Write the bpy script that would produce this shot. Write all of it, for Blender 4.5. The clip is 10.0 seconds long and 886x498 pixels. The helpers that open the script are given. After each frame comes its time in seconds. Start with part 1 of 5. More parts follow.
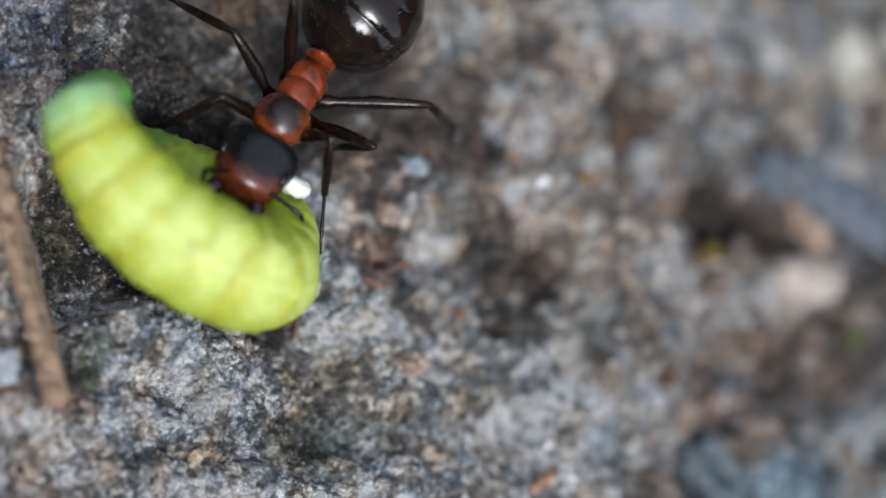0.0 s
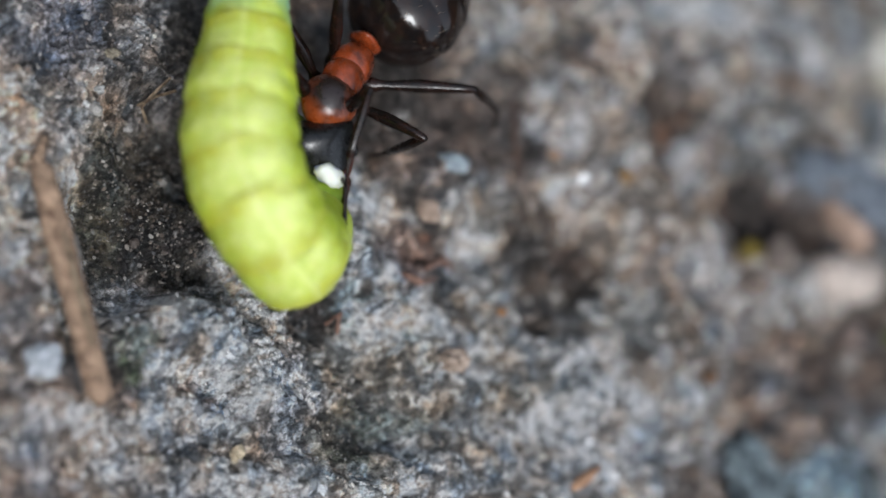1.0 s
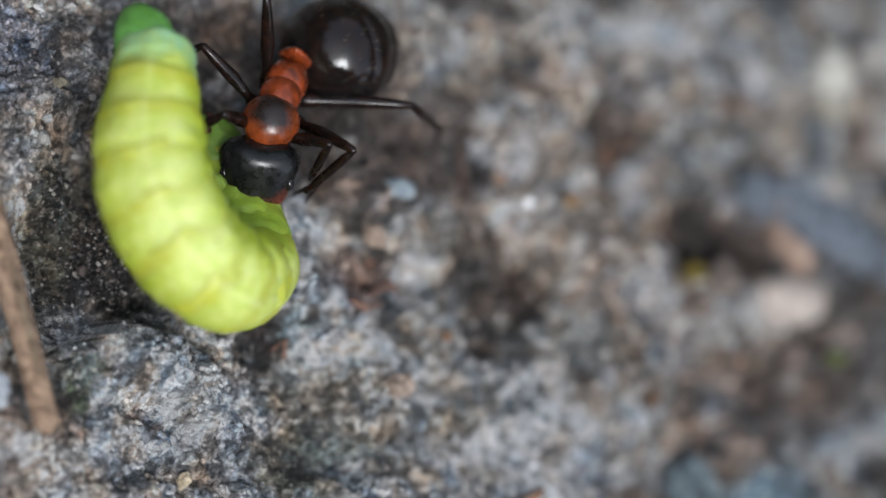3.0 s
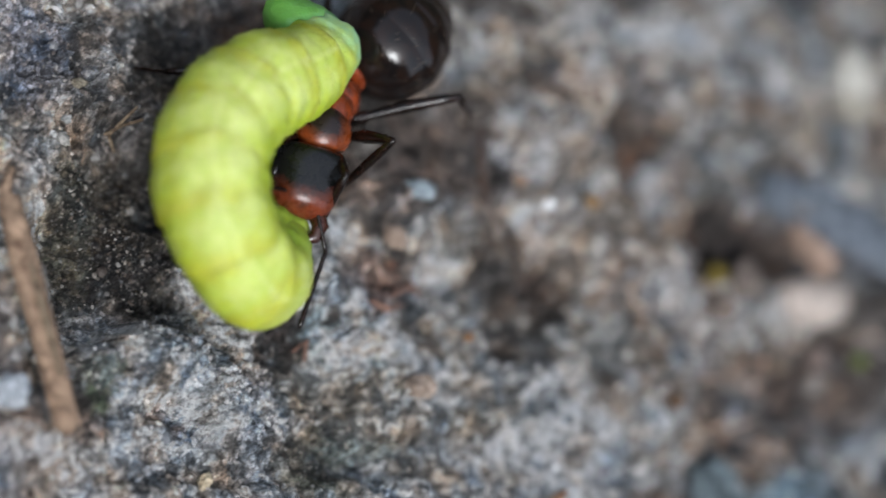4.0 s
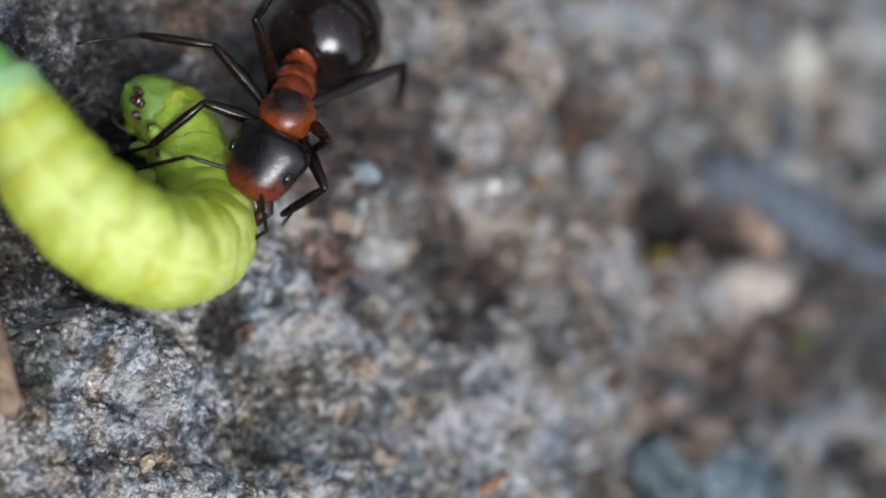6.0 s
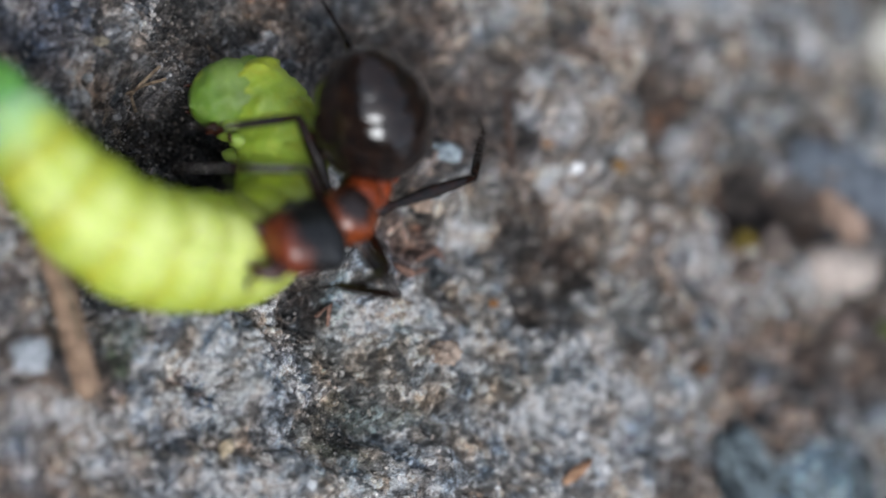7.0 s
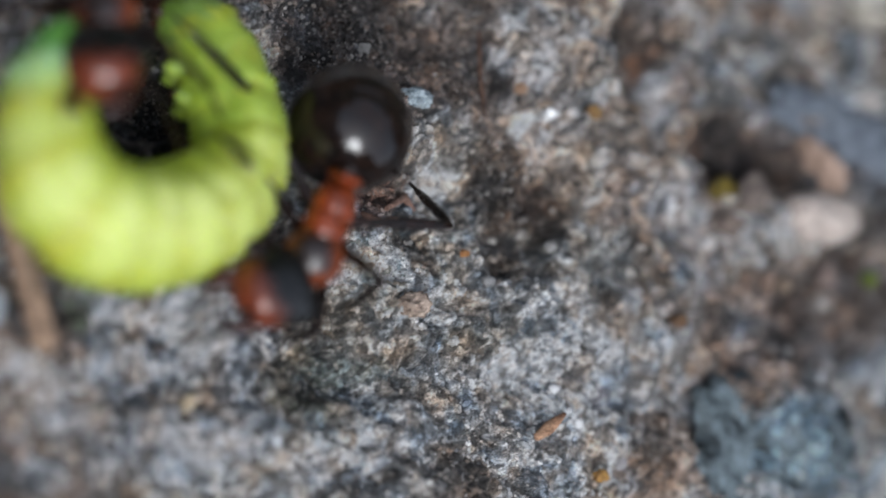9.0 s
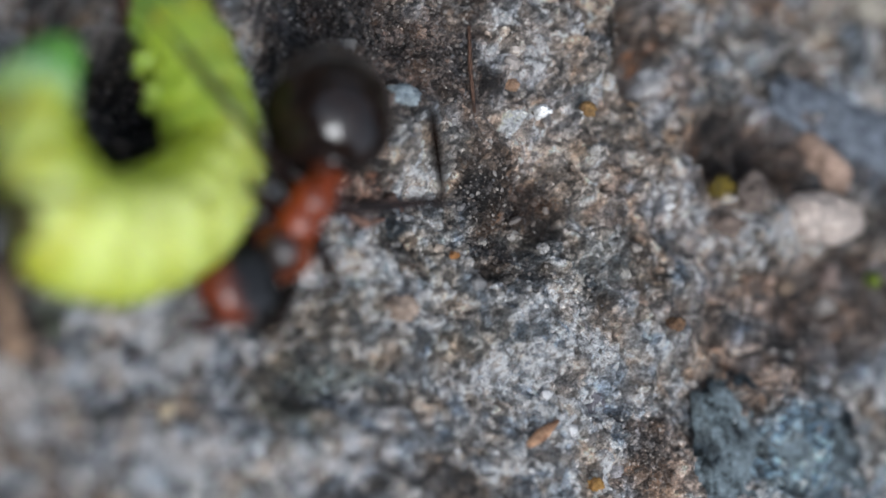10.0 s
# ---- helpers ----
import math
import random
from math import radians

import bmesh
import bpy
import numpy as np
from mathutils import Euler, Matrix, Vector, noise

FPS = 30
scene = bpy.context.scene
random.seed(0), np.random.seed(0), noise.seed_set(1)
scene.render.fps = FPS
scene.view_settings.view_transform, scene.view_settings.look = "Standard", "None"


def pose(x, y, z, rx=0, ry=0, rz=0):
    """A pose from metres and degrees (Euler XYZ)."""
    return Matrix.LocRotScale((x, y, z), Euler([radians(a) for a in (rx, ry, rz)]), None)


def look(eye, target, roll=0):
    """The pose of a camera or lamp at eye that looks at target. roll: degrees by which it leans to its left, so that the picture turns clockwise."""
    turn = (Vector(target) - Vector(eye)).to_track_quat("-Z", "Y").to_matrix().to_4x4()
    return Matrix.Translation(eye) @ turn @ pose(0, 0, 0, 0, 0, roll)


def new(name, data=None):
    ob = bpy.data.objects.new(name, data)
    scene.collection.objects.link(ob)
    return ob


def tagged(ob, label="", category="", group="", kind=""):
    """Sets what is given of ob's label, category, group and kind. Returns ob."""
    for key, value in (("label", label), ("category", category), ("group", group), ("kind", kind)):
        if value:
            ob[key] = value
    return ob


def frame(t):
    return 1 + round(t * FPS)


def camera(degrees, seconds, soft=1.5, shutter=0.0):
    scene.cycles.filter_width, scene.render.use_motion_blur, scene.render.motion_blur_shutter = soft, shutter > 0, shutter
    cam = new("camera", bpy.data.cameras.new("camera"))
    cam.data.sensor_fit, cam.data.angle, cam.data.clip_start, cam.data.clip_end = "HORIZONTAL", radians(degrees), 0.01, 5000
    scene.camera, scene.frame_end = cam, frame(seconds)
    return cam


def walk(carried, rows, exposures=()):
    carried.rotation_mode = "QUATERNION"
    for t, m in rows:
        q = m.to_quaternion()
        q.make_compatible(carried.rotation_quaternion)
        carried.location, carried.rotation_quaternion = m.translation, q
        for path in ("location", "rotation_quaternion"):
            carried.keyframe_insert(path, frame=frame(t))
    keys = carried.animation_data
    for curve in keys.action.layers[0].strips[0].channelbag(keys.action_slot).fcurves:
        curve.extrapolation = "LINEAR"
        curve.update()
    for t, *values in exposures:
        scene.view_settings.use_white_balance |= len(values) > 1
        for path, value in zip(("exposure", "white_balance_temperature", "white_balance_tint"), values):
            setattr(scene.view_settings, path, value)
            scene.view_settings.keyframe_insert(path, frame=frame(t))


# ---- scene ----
MM = 0.001


def smooth(e0, e1, x):
    t = np.clip((x - e0) / (e1 - e0), 0, 1)
    return t * t * (3 - 2 * t)


# ---- camera ----
cam = camera(18.553, 10.0, 1.5, 0.35)
cam.data.dof.use_dof = True
cam.data.dof.focus_distance = 0.0754
cam.data.dof.aperture_fstop = 23.0
cam.data.dof.aperture_blades = 0
PATH = [
    (0, pose(-0.041160, -0.018678, 0.066008, 18.2631, -29.6733, -9.2782)),
    (0.5, pose(-0.041962, -0.019665, 0.065787, 19.3223, -29.4810, -9.6285)),
    (1, pose(-0.041604, -0.019526, 0.065268, 18.9465, -29.2393, -9.3050)),
    (1.5, pose(-0.040990, -0.018763, 0.065900, 18.8233, -29.4607, -9.4028)),
    (2, pose(-0.041371, -0.020020, 0.065940, 20.0461, -29.9057, -10.3281)),
    (2.5, pose(-0.041239, -0.018830, 0.066520, 18.9988, -29.7901, -9.5872)),
    (2.7, pose(-0.041845, -0.018104, 0.066421, 18.5544, -30.1762, -9.5668)),
    (3.8, pose(-0.041193, -0.017771, 0.066641, 17.9185, -29.9452, -9.3449)),
    (4, pose(-0.041551, -0.018978, 0.065924, 19.1845, -29.6443, -9.6996)),
    (4.5, pose(-0.041788, -0.018310, 0.065233, 18.8012, -29.8922, -9.4831)),
    (5, pose(-0.041196, -0.019170, 0.065870, 19.1368, -29.6480, -9.7127)),
    (5.2, pose(-0.040815, -0.018241, 0.066133, 18.2758, -30.1827, -9.6569)),
    (6.3, pose(-0.040684, -0.018294, 0.067710, 17.8579, -29.8287, -9.4048)),
    (6.5, pose(-0.041129, -0.019160, 0.065974, 18.8951, -30.3658, -9.9120)),
    (7, pose(-0.041425, -0.017966, 0.064696, 17.6379, -29.7607, -9.0377)),
    (7.5, pose(-0.041529, -0.017633, 0.063532, 17.1100, -29.6950, -8.8488)),
    (8, pose(-0.041085, -0.017728, 0.063329, 17.0899, -29.6897, -8.9456)),
    (8.5, pose(-0.039966, -0.017251, 0.064209, 16.2978, -30.0409, -8.9201)),
    (9, pose(-0.040170, -0.017055, 0.063073, 16.1966, -30.3232, -9.0129)),
    (9.5, pose(-0.039184, -0.017210, 0.061527, 16.7116, -30.1717, -9.4782)),
    (10, pose(-0.038227, -0.016701, 0.061578, 16.2623, -29.8623, -9.0826)),
]

walk(cam, PATH, [(0, 1.40, 6030, 8), (5, 1.37, 6030, 8), (7, 1.36, 6000, 9), (10, 1.29, 5960, 9)])

# ---- light: open shade under a bright overcast sky ----
world = bpy.data.worlds.new("overcast_sky")
scene.world = world
world.use_nodes = True
wn = world.node_tree
wn.nodes.clear()
w_out = wn.nodes.new("ShaderNodeOutputWorld")
w_bg = wn.nodes.new("ShaderNodeBackground")
w_hue = wn.nodes.new("ShaderNodeHueSaturation")
w_sky = wn.nodes.new("ShaderNodeTexSky")
w_sky.sky_type = "NISHITA"
w_sky.sun_disc = False
w_sky.sun_elevation, w_sky.sun_rotation = radians(45), radians(209)
w_sky.air_density, w_sky.dust_density = 1.0, 3.0
w_hue.inputs["Saturation"].default_value = 0.4
w_bg.inputs["Strength"].default_value = 0.15
wn.links.new(w_sky.outputs["Color"], w_hue.inputs["Color"])
wn.links.new(w_hue.outputs["Color"], w_bg.inputs["Color"])
wn.links.new(w_bg.outputs["Background"], w_out.inputs["Surface"])
sun = new("sun", bpy.data.lights.new("sun", "SUN"))
sun.data.energy, sun.data.angle, sun.data.color = 1.3, radians(22), (1.0, 0.975, 0.94)
sun.matrix_world = look((-0.34, -0.62, 0.70), (0, 0, 0))


# ---- materials ----
def srgb(r, g, b):
    return tuple(((c / 255 + 0.055) / 1.055) ** 2.4 if c > 10 else c / 255 / 12.92 for c in (r, g, b)) + (1.0,)


class Mat:
    """A small node builder on object coordinates, in millimetres."""

    def __init__(self, name, rough=0.6, spec=0.5):
        self.m = bpy.data.materials.new(name)
        self.m.use_nodes = True
        self.t = self.m.node_tree
        self.b = self.t.nodes["Principled BSDF"]
        self.b.inputs["Roughness"].default_value = rough
        self.b.inputs["Specular IOR Level"].default_value = spec
        co = self.add("ShaderNodeTexCoord")
        sc = self.add("ShaderNodeVectorMath", operation="SCALE")
        sc.inputs["Scale"].default_value = 1000.0
        self.link(co.outputs["Object"], sc.inputs[0])
        self.mm = sc.outputs[0]

    def add(self, kind, **props):
        n = self.t.nodes.new(kind)
        for k, v in props.items():
            setattr(n, k, v)
        return n

    def link(self, a, b):
        self.t.links.new(a, b)

    def noise(self, scale, detail=4.0, rough=0.6, vec=None):
        n = self.add("ShaderNodeTexNoise")
        n.inputs["Scale"].default_value, n.inputs["Detail"].default_value = scale, detail
        n.inputs["Roughness"].default_value = rough
        self.link(vec or self.mm, n.inputs["Vector"])
        return n.outputs["Fac"]

    def cells(self, scale, warp=0.0):
        n = self.add("ShaderNodeTexVoronoi")
        n.inputs["Scale"].default_value = scale
        vec = self.mm
        if warp:
            w = self.add("ShaderNodeTexNoise")
            w.inputs["Scale"].default_value, w.inputs["Detail"].default_value = scale * 1.3, 4.0
            self.link(self.mm, w.inputs["Vector"])
            s = self.add("ShaderNodeVectorMath", operation="MULTIPLY_ADD")
            self.link(w.outputs["Color"], s.inputs[0])
            s.inputs[1].default_value = (warp, warp, warp)
            self.link(self.mm, s.inputs[2])
            vec = s.outputs[0]
        self.link(vec, n.inputs["Vector"])
        s = self.add("ShaderNodeSeparateColor")
        self.link(n.outputs["Color"], s.inputs[0])
        return s.outputs[0], n.outputs["Distance"]

    def ramp(self, fac, stops):
        r = self.add("ShaderNodeValToRGB")
        while len(r.color_ramp.elements) < len(stops):
            r.color_ramp.elements.new(0.5)
        for e, (p, c) in zip(r.color_ramp.elements, stops):
            e.position, e.color = p, c
        self.link(fac, r.inputs[0])
        return r.outputs["Color"]

    def span(self, fac, a, b, lo=0.0, hi=1.0):
        r = self.add("ShaderNodeMapRange")
        for k, v in zip(("From Min", "From Max", "To Min", "To Max"), (a, b, lo, hi)):
            r.inputs[k].default_value = v
        self.link(fac, r.inputs["Value"])
        return r.outputs["Result"]

    def math(self, op, a, b=0.0):
        n = self.add("ShaderNodeMath", operation=op)
        for i, v in enumerate((a, b)):
            if isinstance(v, (int, float)):
                n.inputs[i].default_value = v
            else:
                self.link(v, n.inputs[i])
        return n.outputs[0]

    def mix(self, fac, a, b, mode="MIX"):
        n = self.add("ShaderNodeMix", data_type="RGBA", blend_type=mode)
        for i, v in ((0, fac), (6, a), (7, b)):
            if isinstance(v, (int, float, tuple)):
                n.inputs[i].default_value = v
            else:
                self.link(v, n.inputs[i])
        return n.outputs[2]

    def axis(self, k):
        s = self.add("ShaderNodeSeparateXYZ")
        self.link(self.mm, s.inputs[0])
        return s.outputs[k]

    def bump(self, fac, mm, strength=1.0):
        n = self.add("ShaderNodeBump")
        n.inputs["Distance"].default_value, n.inputs["Strength"].default_value = mm * MM, strength
        self.link(fac, n.inputs["Height"])
        self.link(n.outputs["Normal"], self.b.inputs["Normal"])

    def colour(self, c):
        if isinstance(c, tuple):
            self.b.inputs["Base Color"].default_value = c
        else:
            self.link(c, self.b.inputs["Base Color"])
        return self

    def soft(self, weight, radius, scale):
        self.b.inputs["Subsurface Weight"].default_value = weight
        self.b.inputs["Subsurface Radius"].default_value = radius
        self.b.inputs["Subsurface Scale"].default_value = scale * MM
        return self


def rock_material():
    k = Mat("weathered_rock", 0.8, 0.4)
    tone = k.add("ShaderNodeAttribute", attribute_name="tone").outputs["Color"]
    fine = k.ramp(k.noise(7.0, 5, 0.65), [(0.36, (0.42, 0.40, 0.38, 1)), (0.5, (1.0, 1.0, 1.0, 1)), (0.64, (1.6, 1.6, 1.6, 1))])
    c = k.mix(1.0, tone, fine, "MULTIPLY")
    mid = k.ramp(k.noise(2.2, 5, 0.65), [(0.36, (0.5, 0.48, 0.46, 1)), (0.5, (1.0, 1.0, 1.0, 1)), (0.64, (1.5, 1.5, 1.52, 1))])
    c = k.mix(0.8, c, mid, "MULTIPLY")
    dust = k.ramp(k.noise(21.0, 3, 0.6), [(0.36, (0.7, 0.7, 0.7, 1)), (0.5, (1, 1, 1, 1)), (0.64, (1.3, 1.3, 1.3, 1))])
    c = k.mix(0.6, c, dust, "MULTIPLY")
    hue = k.ramp(k.noise(1.1, 4, 0.6), [(0.36, (0.92, 0.99, 1.05, 1)), (0.5, (1, 1, 1, 1)), (0.64, (1.1, 0.98, 0.88, 1))])
    c = k.mix(0.8, c, hue, "MULTIPLY")
    k.colour(k.mix(1.0, c, (0.8, 0.795, 0.785, 1), "DARKEN"))
    h = k.math("ADD", k.noise(5.0, 7, 0.7), k.math("MULTIPLY", k.noise(15.0, 3, 0.6), 0.4))
    k.link(k.span(k.noise(6.0, 5, 0.7), 0.4, 0.6, 0.85, 0.4), k.b.inputs["Roughness"])
    k.bump(h, 0.55, 1.0)
    return k.m


def grit_material(name, stops, spec=0.5):
    """Grains, each of its own colour, dusted with the ground that they lie in."""
    k = Mat(name, 0.5, spec)
    isl = k.add("ShaderNodeNewGeometry").outputs["Random Per Island"]
    c = k.mix(0.58, k.ramp(isl, stops), k.add("ShaderNodeAttribute", attribute_name="tone").outputs["Color"])
    k.colour(k.mix(0.6, c, k.ramp(k.noise(14.0, 3), [(0.3, (0.35, 0.35, 0.35, 1)), (0.7, (1.05, 1.05, 1.05, 1))]), "MULTIPLY"))
    k.bump(k.noise(14.0, 4, 0.65), 0.06, 1.0)
    return k.m


def stone_material(name, a, b, scale=3.0, rough=0.7):
    k = Mat(name, rough, 0.4)
    c = k.ramp(k.noise(scale, 6, 0.65), [(0.36, b), (0.53, a), (0.7, tuple(min(1, v * 1.25) for v in a[:3]) + (1,))])
    rnd, _ = k.cells(scale * 2.5, 0.5 / scale)
    c = k.mix(0.5, c, k.ramp(rnd, [(0, (0.5, 0.5, 0.5, 1)), (0.6, (1, 1, 1, 1)), (1, (1.5, 1.5, 1.5, 1))]), "MULTIPLY")
    k.colour(k.mix(1.0, c, (0.68, 0.68, 0.68, 1), "MULTIPLY"))
    k.bump(k.noise(scale * 2.5, 6, 0.7), 0.2, 1.0)
    return k.m


def skin_material(name, main, pale, edge, rear=None, belly=None):
    """Caterpillar skin: paler on the side turned to VIEW, yellower in the folds."""
    k = Mat(name, 0.5, 0.4)
    fold = k.span(k.math("ADD", k.math("ABSOLUTE", k.axis(1)), k.span(k.noise(1.8, 3, 0.5), 0.3, 0.7, -0.16, 0.16)), 0.42, 0.8)
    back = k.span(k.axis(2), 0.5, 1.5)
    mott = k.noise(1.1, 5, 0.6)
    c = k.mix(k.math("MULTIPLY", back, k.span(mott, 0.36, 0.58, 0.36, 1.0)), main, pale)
    c = k.mix(k.math("MULTIPLY", fold, k.span(k.noise(2.3, 3, 0.5), 0.35, 0.65, 0.3, 0.8)), c, edge)
    c = k.mix(k.span(k.noise(3.2, 5, 0.65), 0.5, 0.66, 0, 0.4), c, edge)
    c = k.mix(k.span(k.noise(2.4, 4, 0.6), 0.54, 0.66, 0, 0.4), c, pale)
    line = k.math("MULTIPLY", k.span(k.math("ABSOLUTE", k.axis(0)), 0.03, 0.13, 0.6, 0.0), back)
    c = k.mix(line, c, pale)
    if belly:
        low = k.math("ADD", k.math("MULTIPLY", k.axis(0), 0.76), k.math("MULTIPLY", k.axis(2), -0.65))
        c = k.mix(k.span(k.math("ADD", low, k.span(k.noise(1.6, 4, 0.6), 0.3, 0.7, -0.3, 0.3)), 0.1, 0.5), c, belly)
    if rear:
        at = k.math("ADD", k.axis(1), k.span(k.noise(1.4, 4, 0.6), 0.3, 0.7, -0.5, 0.5))
        c = k.mix(k.span(at, rear[0] - 0.5, rear[0] + 0.45), rear[1], c)
    rnd, dist = k.cells(1.1)
    speck = k.math("MULTIPLY", k.span(dist, 0.05, 0.09, 1, 0), k.math("GREATER_THAN", rnd, 0.8))
    c = k.mix(k.math("MULTIPLY", speck, 0.7), c, (0.12, 0.10, 0.03, 1))
    k.colour(c)
    k.link(k.span(k.noise(3.5, 4, 0.6), 0.35, 0.65, 0.4, 0.65), k.b.inputs["Roughness"])
    k.soft(0.6, (1.0, 1.0, 0.25), 0.7)
    k.bump(k.math("ADD", k.noise(3.0, 4, 0.6), k.math("MULTIPLY", k.noise(11.0, 3, 0.6), 0.3)), 0.06, 0.8)
    return k.m


def shell_material(name, main, dark, rough=0.25, amount=0.5, relief=0.004, spec=0.4):
    """Ant cuticle: glossy, faintly uneven."""
    k = Mat(name, rough, spec)
    k.colour(k.mix(k.span(k.noise(2.6, 4, 0.6), 0.4, 0.65, 0, amount), main, dark))
    k.link(k.span(k.noise(5.0, 4), 0.35, 0.7, rough * 0.75, rough * 1.6), k.b.inputs["Roughness"])
    k.bump(k.noise(9.0, 4, 0.6), relief, 1.0)
    return k.m


def patched_shell(name, main, dark, centre, radius, rough=0.2):
    """Red cuticle with one dark patch on the back."""
    k = Mat(name, rough, 0.4)
    d = k.add("ShaderNodeVectorMath", operation="DISTANCE")
    k.link(k.mm, d.inputs[0])
    d.inputs[1].default_value = centre
    r = k.math("ADD", d.outputs["Value"], k.span(k.noise(2.2, 3), 0.3, 0.7, -0.15, 0.15))
    c = k.mix(k.span(r, radius * 0.55, radius * 1.2), dark, main)
    k.colour(k.mix(k.span(k.noise(4.0, 4), 0.45, 0.7, 0, 0.55), c, dark))
    k.link(k.span(k.noise(5.0, 4), 0.35, 0.7, rough * 0.8, rough * 1.7), k.b.inputs["Roughness"])
    k.bump(k.noise(9.0, 4, 0.6), 0.006, 1.0)
    return k.m


def head_shell(name, red, dark):
    """Black cuticle that turns red on the cheeks and towards the jaws."""
    k = Mat(name, 0.28, 0.4)
    at = k.math("ADD", k.axis(1), k.math("MULTIPLY", k.math("ABSOLUTE", k.axis(0)), 0.42))
    at = k.math("ADD", at, k.span(k.noise(2.2, 3), 0.3, 0.7, -0.15, 0.15))
    c = k.mix(k.span(at, 1.4, 2.0), dark, red)
    k.colour(k.mix(k.span(k.noise(4.0, 4), 0.45, 0.7, 0, 0.5), c, dark))
    k.link(k.span(k.noise(5.0, 4), 0.35, 0.7, 0.2, 0.42), k.b.inputs["Roughness"])
    k.bump(k.noise(9.0, 4, 0.6), 0.006, 1.0)
    return k.m


ROCK = rock_material()
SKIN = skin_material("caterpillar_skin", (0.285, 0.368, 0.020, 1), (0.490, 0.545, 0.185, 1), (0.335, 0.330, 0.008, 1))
SKIN_REAR = skin_material("caterpillar_rear_skin", (0.280, 0.368, 0.020, 1), (0.440, 0.500, 0.165, 1), (0.320, 0.325, 0.008, 1), (-0.45, (0.250, 0.430, 0.210, 1)))
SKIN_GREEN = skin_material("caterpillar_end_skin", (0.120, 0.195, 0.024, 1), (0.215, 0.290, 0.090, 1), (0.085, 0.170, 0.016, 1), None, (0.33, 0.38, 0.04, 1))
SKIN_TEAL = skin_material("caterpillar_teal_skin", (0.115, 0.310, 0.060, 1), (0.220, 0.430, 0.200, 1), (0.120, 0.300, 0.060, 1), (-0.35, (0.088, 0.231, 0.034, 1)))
# darker copy of SKIN that paints in the far arm's shade
SKIN_SHADED = skin_material("caterpillar_shaded_skin", (0.20, 0.29, 0.022, 1), (0.33, 0.41, 0.08, 1), (0.25, 0.26, 0.012, 1))
PROLEG = skin_material("proleg_skin", (0.20, 0.29, 0.04, 1), (0.30, 0.38, 0.12, 1), (0.22, 0.27, 0.03, 1))
BLACK = shell_material("black_cuticle", (0.005, 0.004, 0.004, 1), (0.020, 0.009, 0.005, 1), 0.09, 0.5, 0.004, 0.3)
LEGS = shell_material("leg_cuticle", (0.004, 0.003, 0.0025, 1), (0.020, 0.006, 0.003, 1), 0.2, 0.5, 0.004, 0.25)
RED = shell_material("red_cuticle", (0.17, 0.030, 0.007, 1), (0.026, 0.007, 0.003, 1), 0.24, 0.8, 0.008)
PRONOTUM = patched_shell("pronotum_cuticle", (0.165, 0.033, 0.006, 1), (0.012, 0.007, 0.006, 1), (0, 0.1, 0.75), 0.74, 0.26)
HEAD = head_shell("head_cuticle", (0.115, 0.023, 0.008, 1), (0.004, 0.004, 0.004, 1))
JAW = shell_material("jaw_cuticle", (0.034, 0.010, 0.005, 1), (0.014, 0.005, 0.004, 1), 0.25)
EYE = shell_material("eye_cuticle", (0.006, 0.005, 0.005, 1), (0.01, 0.01, 0.01, 1), 0.08)
# dark green of the added ring that blocks the low sky
DARK_RING = stone_material("dark_ring_green", (0.045, 0.06, 0.03, 1), (0.015, 0.02, 0.012, 1), 0.02, 0.8)
DROPLET = skin_material("white_clot", (0.55, 0.57, 0.5, 1), (0.72, 0.74, 0.7, 1), (0.5, 0.52, 0.42, 1))
QUARTZ = shell_material("milky_quartz", (0.66, 0.66, 0.65, 1), (0.5, 0.49, 0.47, 1), 0.14, 0.5, 0.03, 0.8)
TWIG = stone_material("dry_twig", srgb(184, 154, 128), srgb(122, 96, 76), 2.2, 0.75)
STRAW = stone_material("dry_straw", srgb(165, 145, 120), srgb(110, 90, 70), 3.0, 0.7)


# ---- mesh helpers (millimetres in, metres out) ----
def part(name, bm, material, parent=None, label=""):
    for v in bm.verts:
        v.co *= MM
    for f in bm.faces:
        f.smooth = True
    me = bpy.data.meshes.new(name)
    bm.to_mesh(me)
    bm.free()
    me.materials.append(material)
    ob = new(name, me)
    if parent:
        ob.parent = parent
    return tagged(ob, label)


def empty(name, m=None):
    ob = new(name)
    ob.empty_display_size = 0.001
    if m:
        ob.matrix_basis = m
    return ob


def lathe(profile, seg=20, squash=1.0, bm=None, m=None):
    """A closed body of rings (y, radius) along y."""
    bm = bm or bmesh.new()
    rings = []
    for y, r in profile:
        rings.append([bm.verts.new((r * math.cos(2 * math.pi * i / seg), y, squash * r * math.sin(2 * math.pi * i / seg))) for i in range(seg)])
    for a, b in zip(rings, rings[1:]):
        for i in range(seg):
            bm.faces.new((a[i], a[(i + 1) % seg], b[(i + 1) % seg], b[i]))
    bm.faces.new(rings[0])
    bm.faces.new(rings[-1][::-1])
    if m:
        for ring in rings:
            for v in ring:
                v.co = m @ v.co
    return bm


def oval(cx, cy, cz, rx, ry, rz, bm=None, seg=24, taper=0.0, tilt=0.0):
    """An egg; taper > 0 narrows its front (+y)."""
    bm = bm or bmesh.new()
    made = bmesh.ops.create_uvsphere(bm, u_segments=seg, v_segments=seg * 2 // 3, radius=1.0)["verts"]
    turn = Matrix.Rotation(tilt, 3, "X")
    for v in made:
        x, z, y = v.co
        k = 1 - taper * y
        v.co = turn @ Vector((x * rx * k, y * ry, z * rz * k)) + Vector((cx, cy, cz))
    bmesh.ops.recalc_face_normals(bm, faces=bm.faces)
    return bm


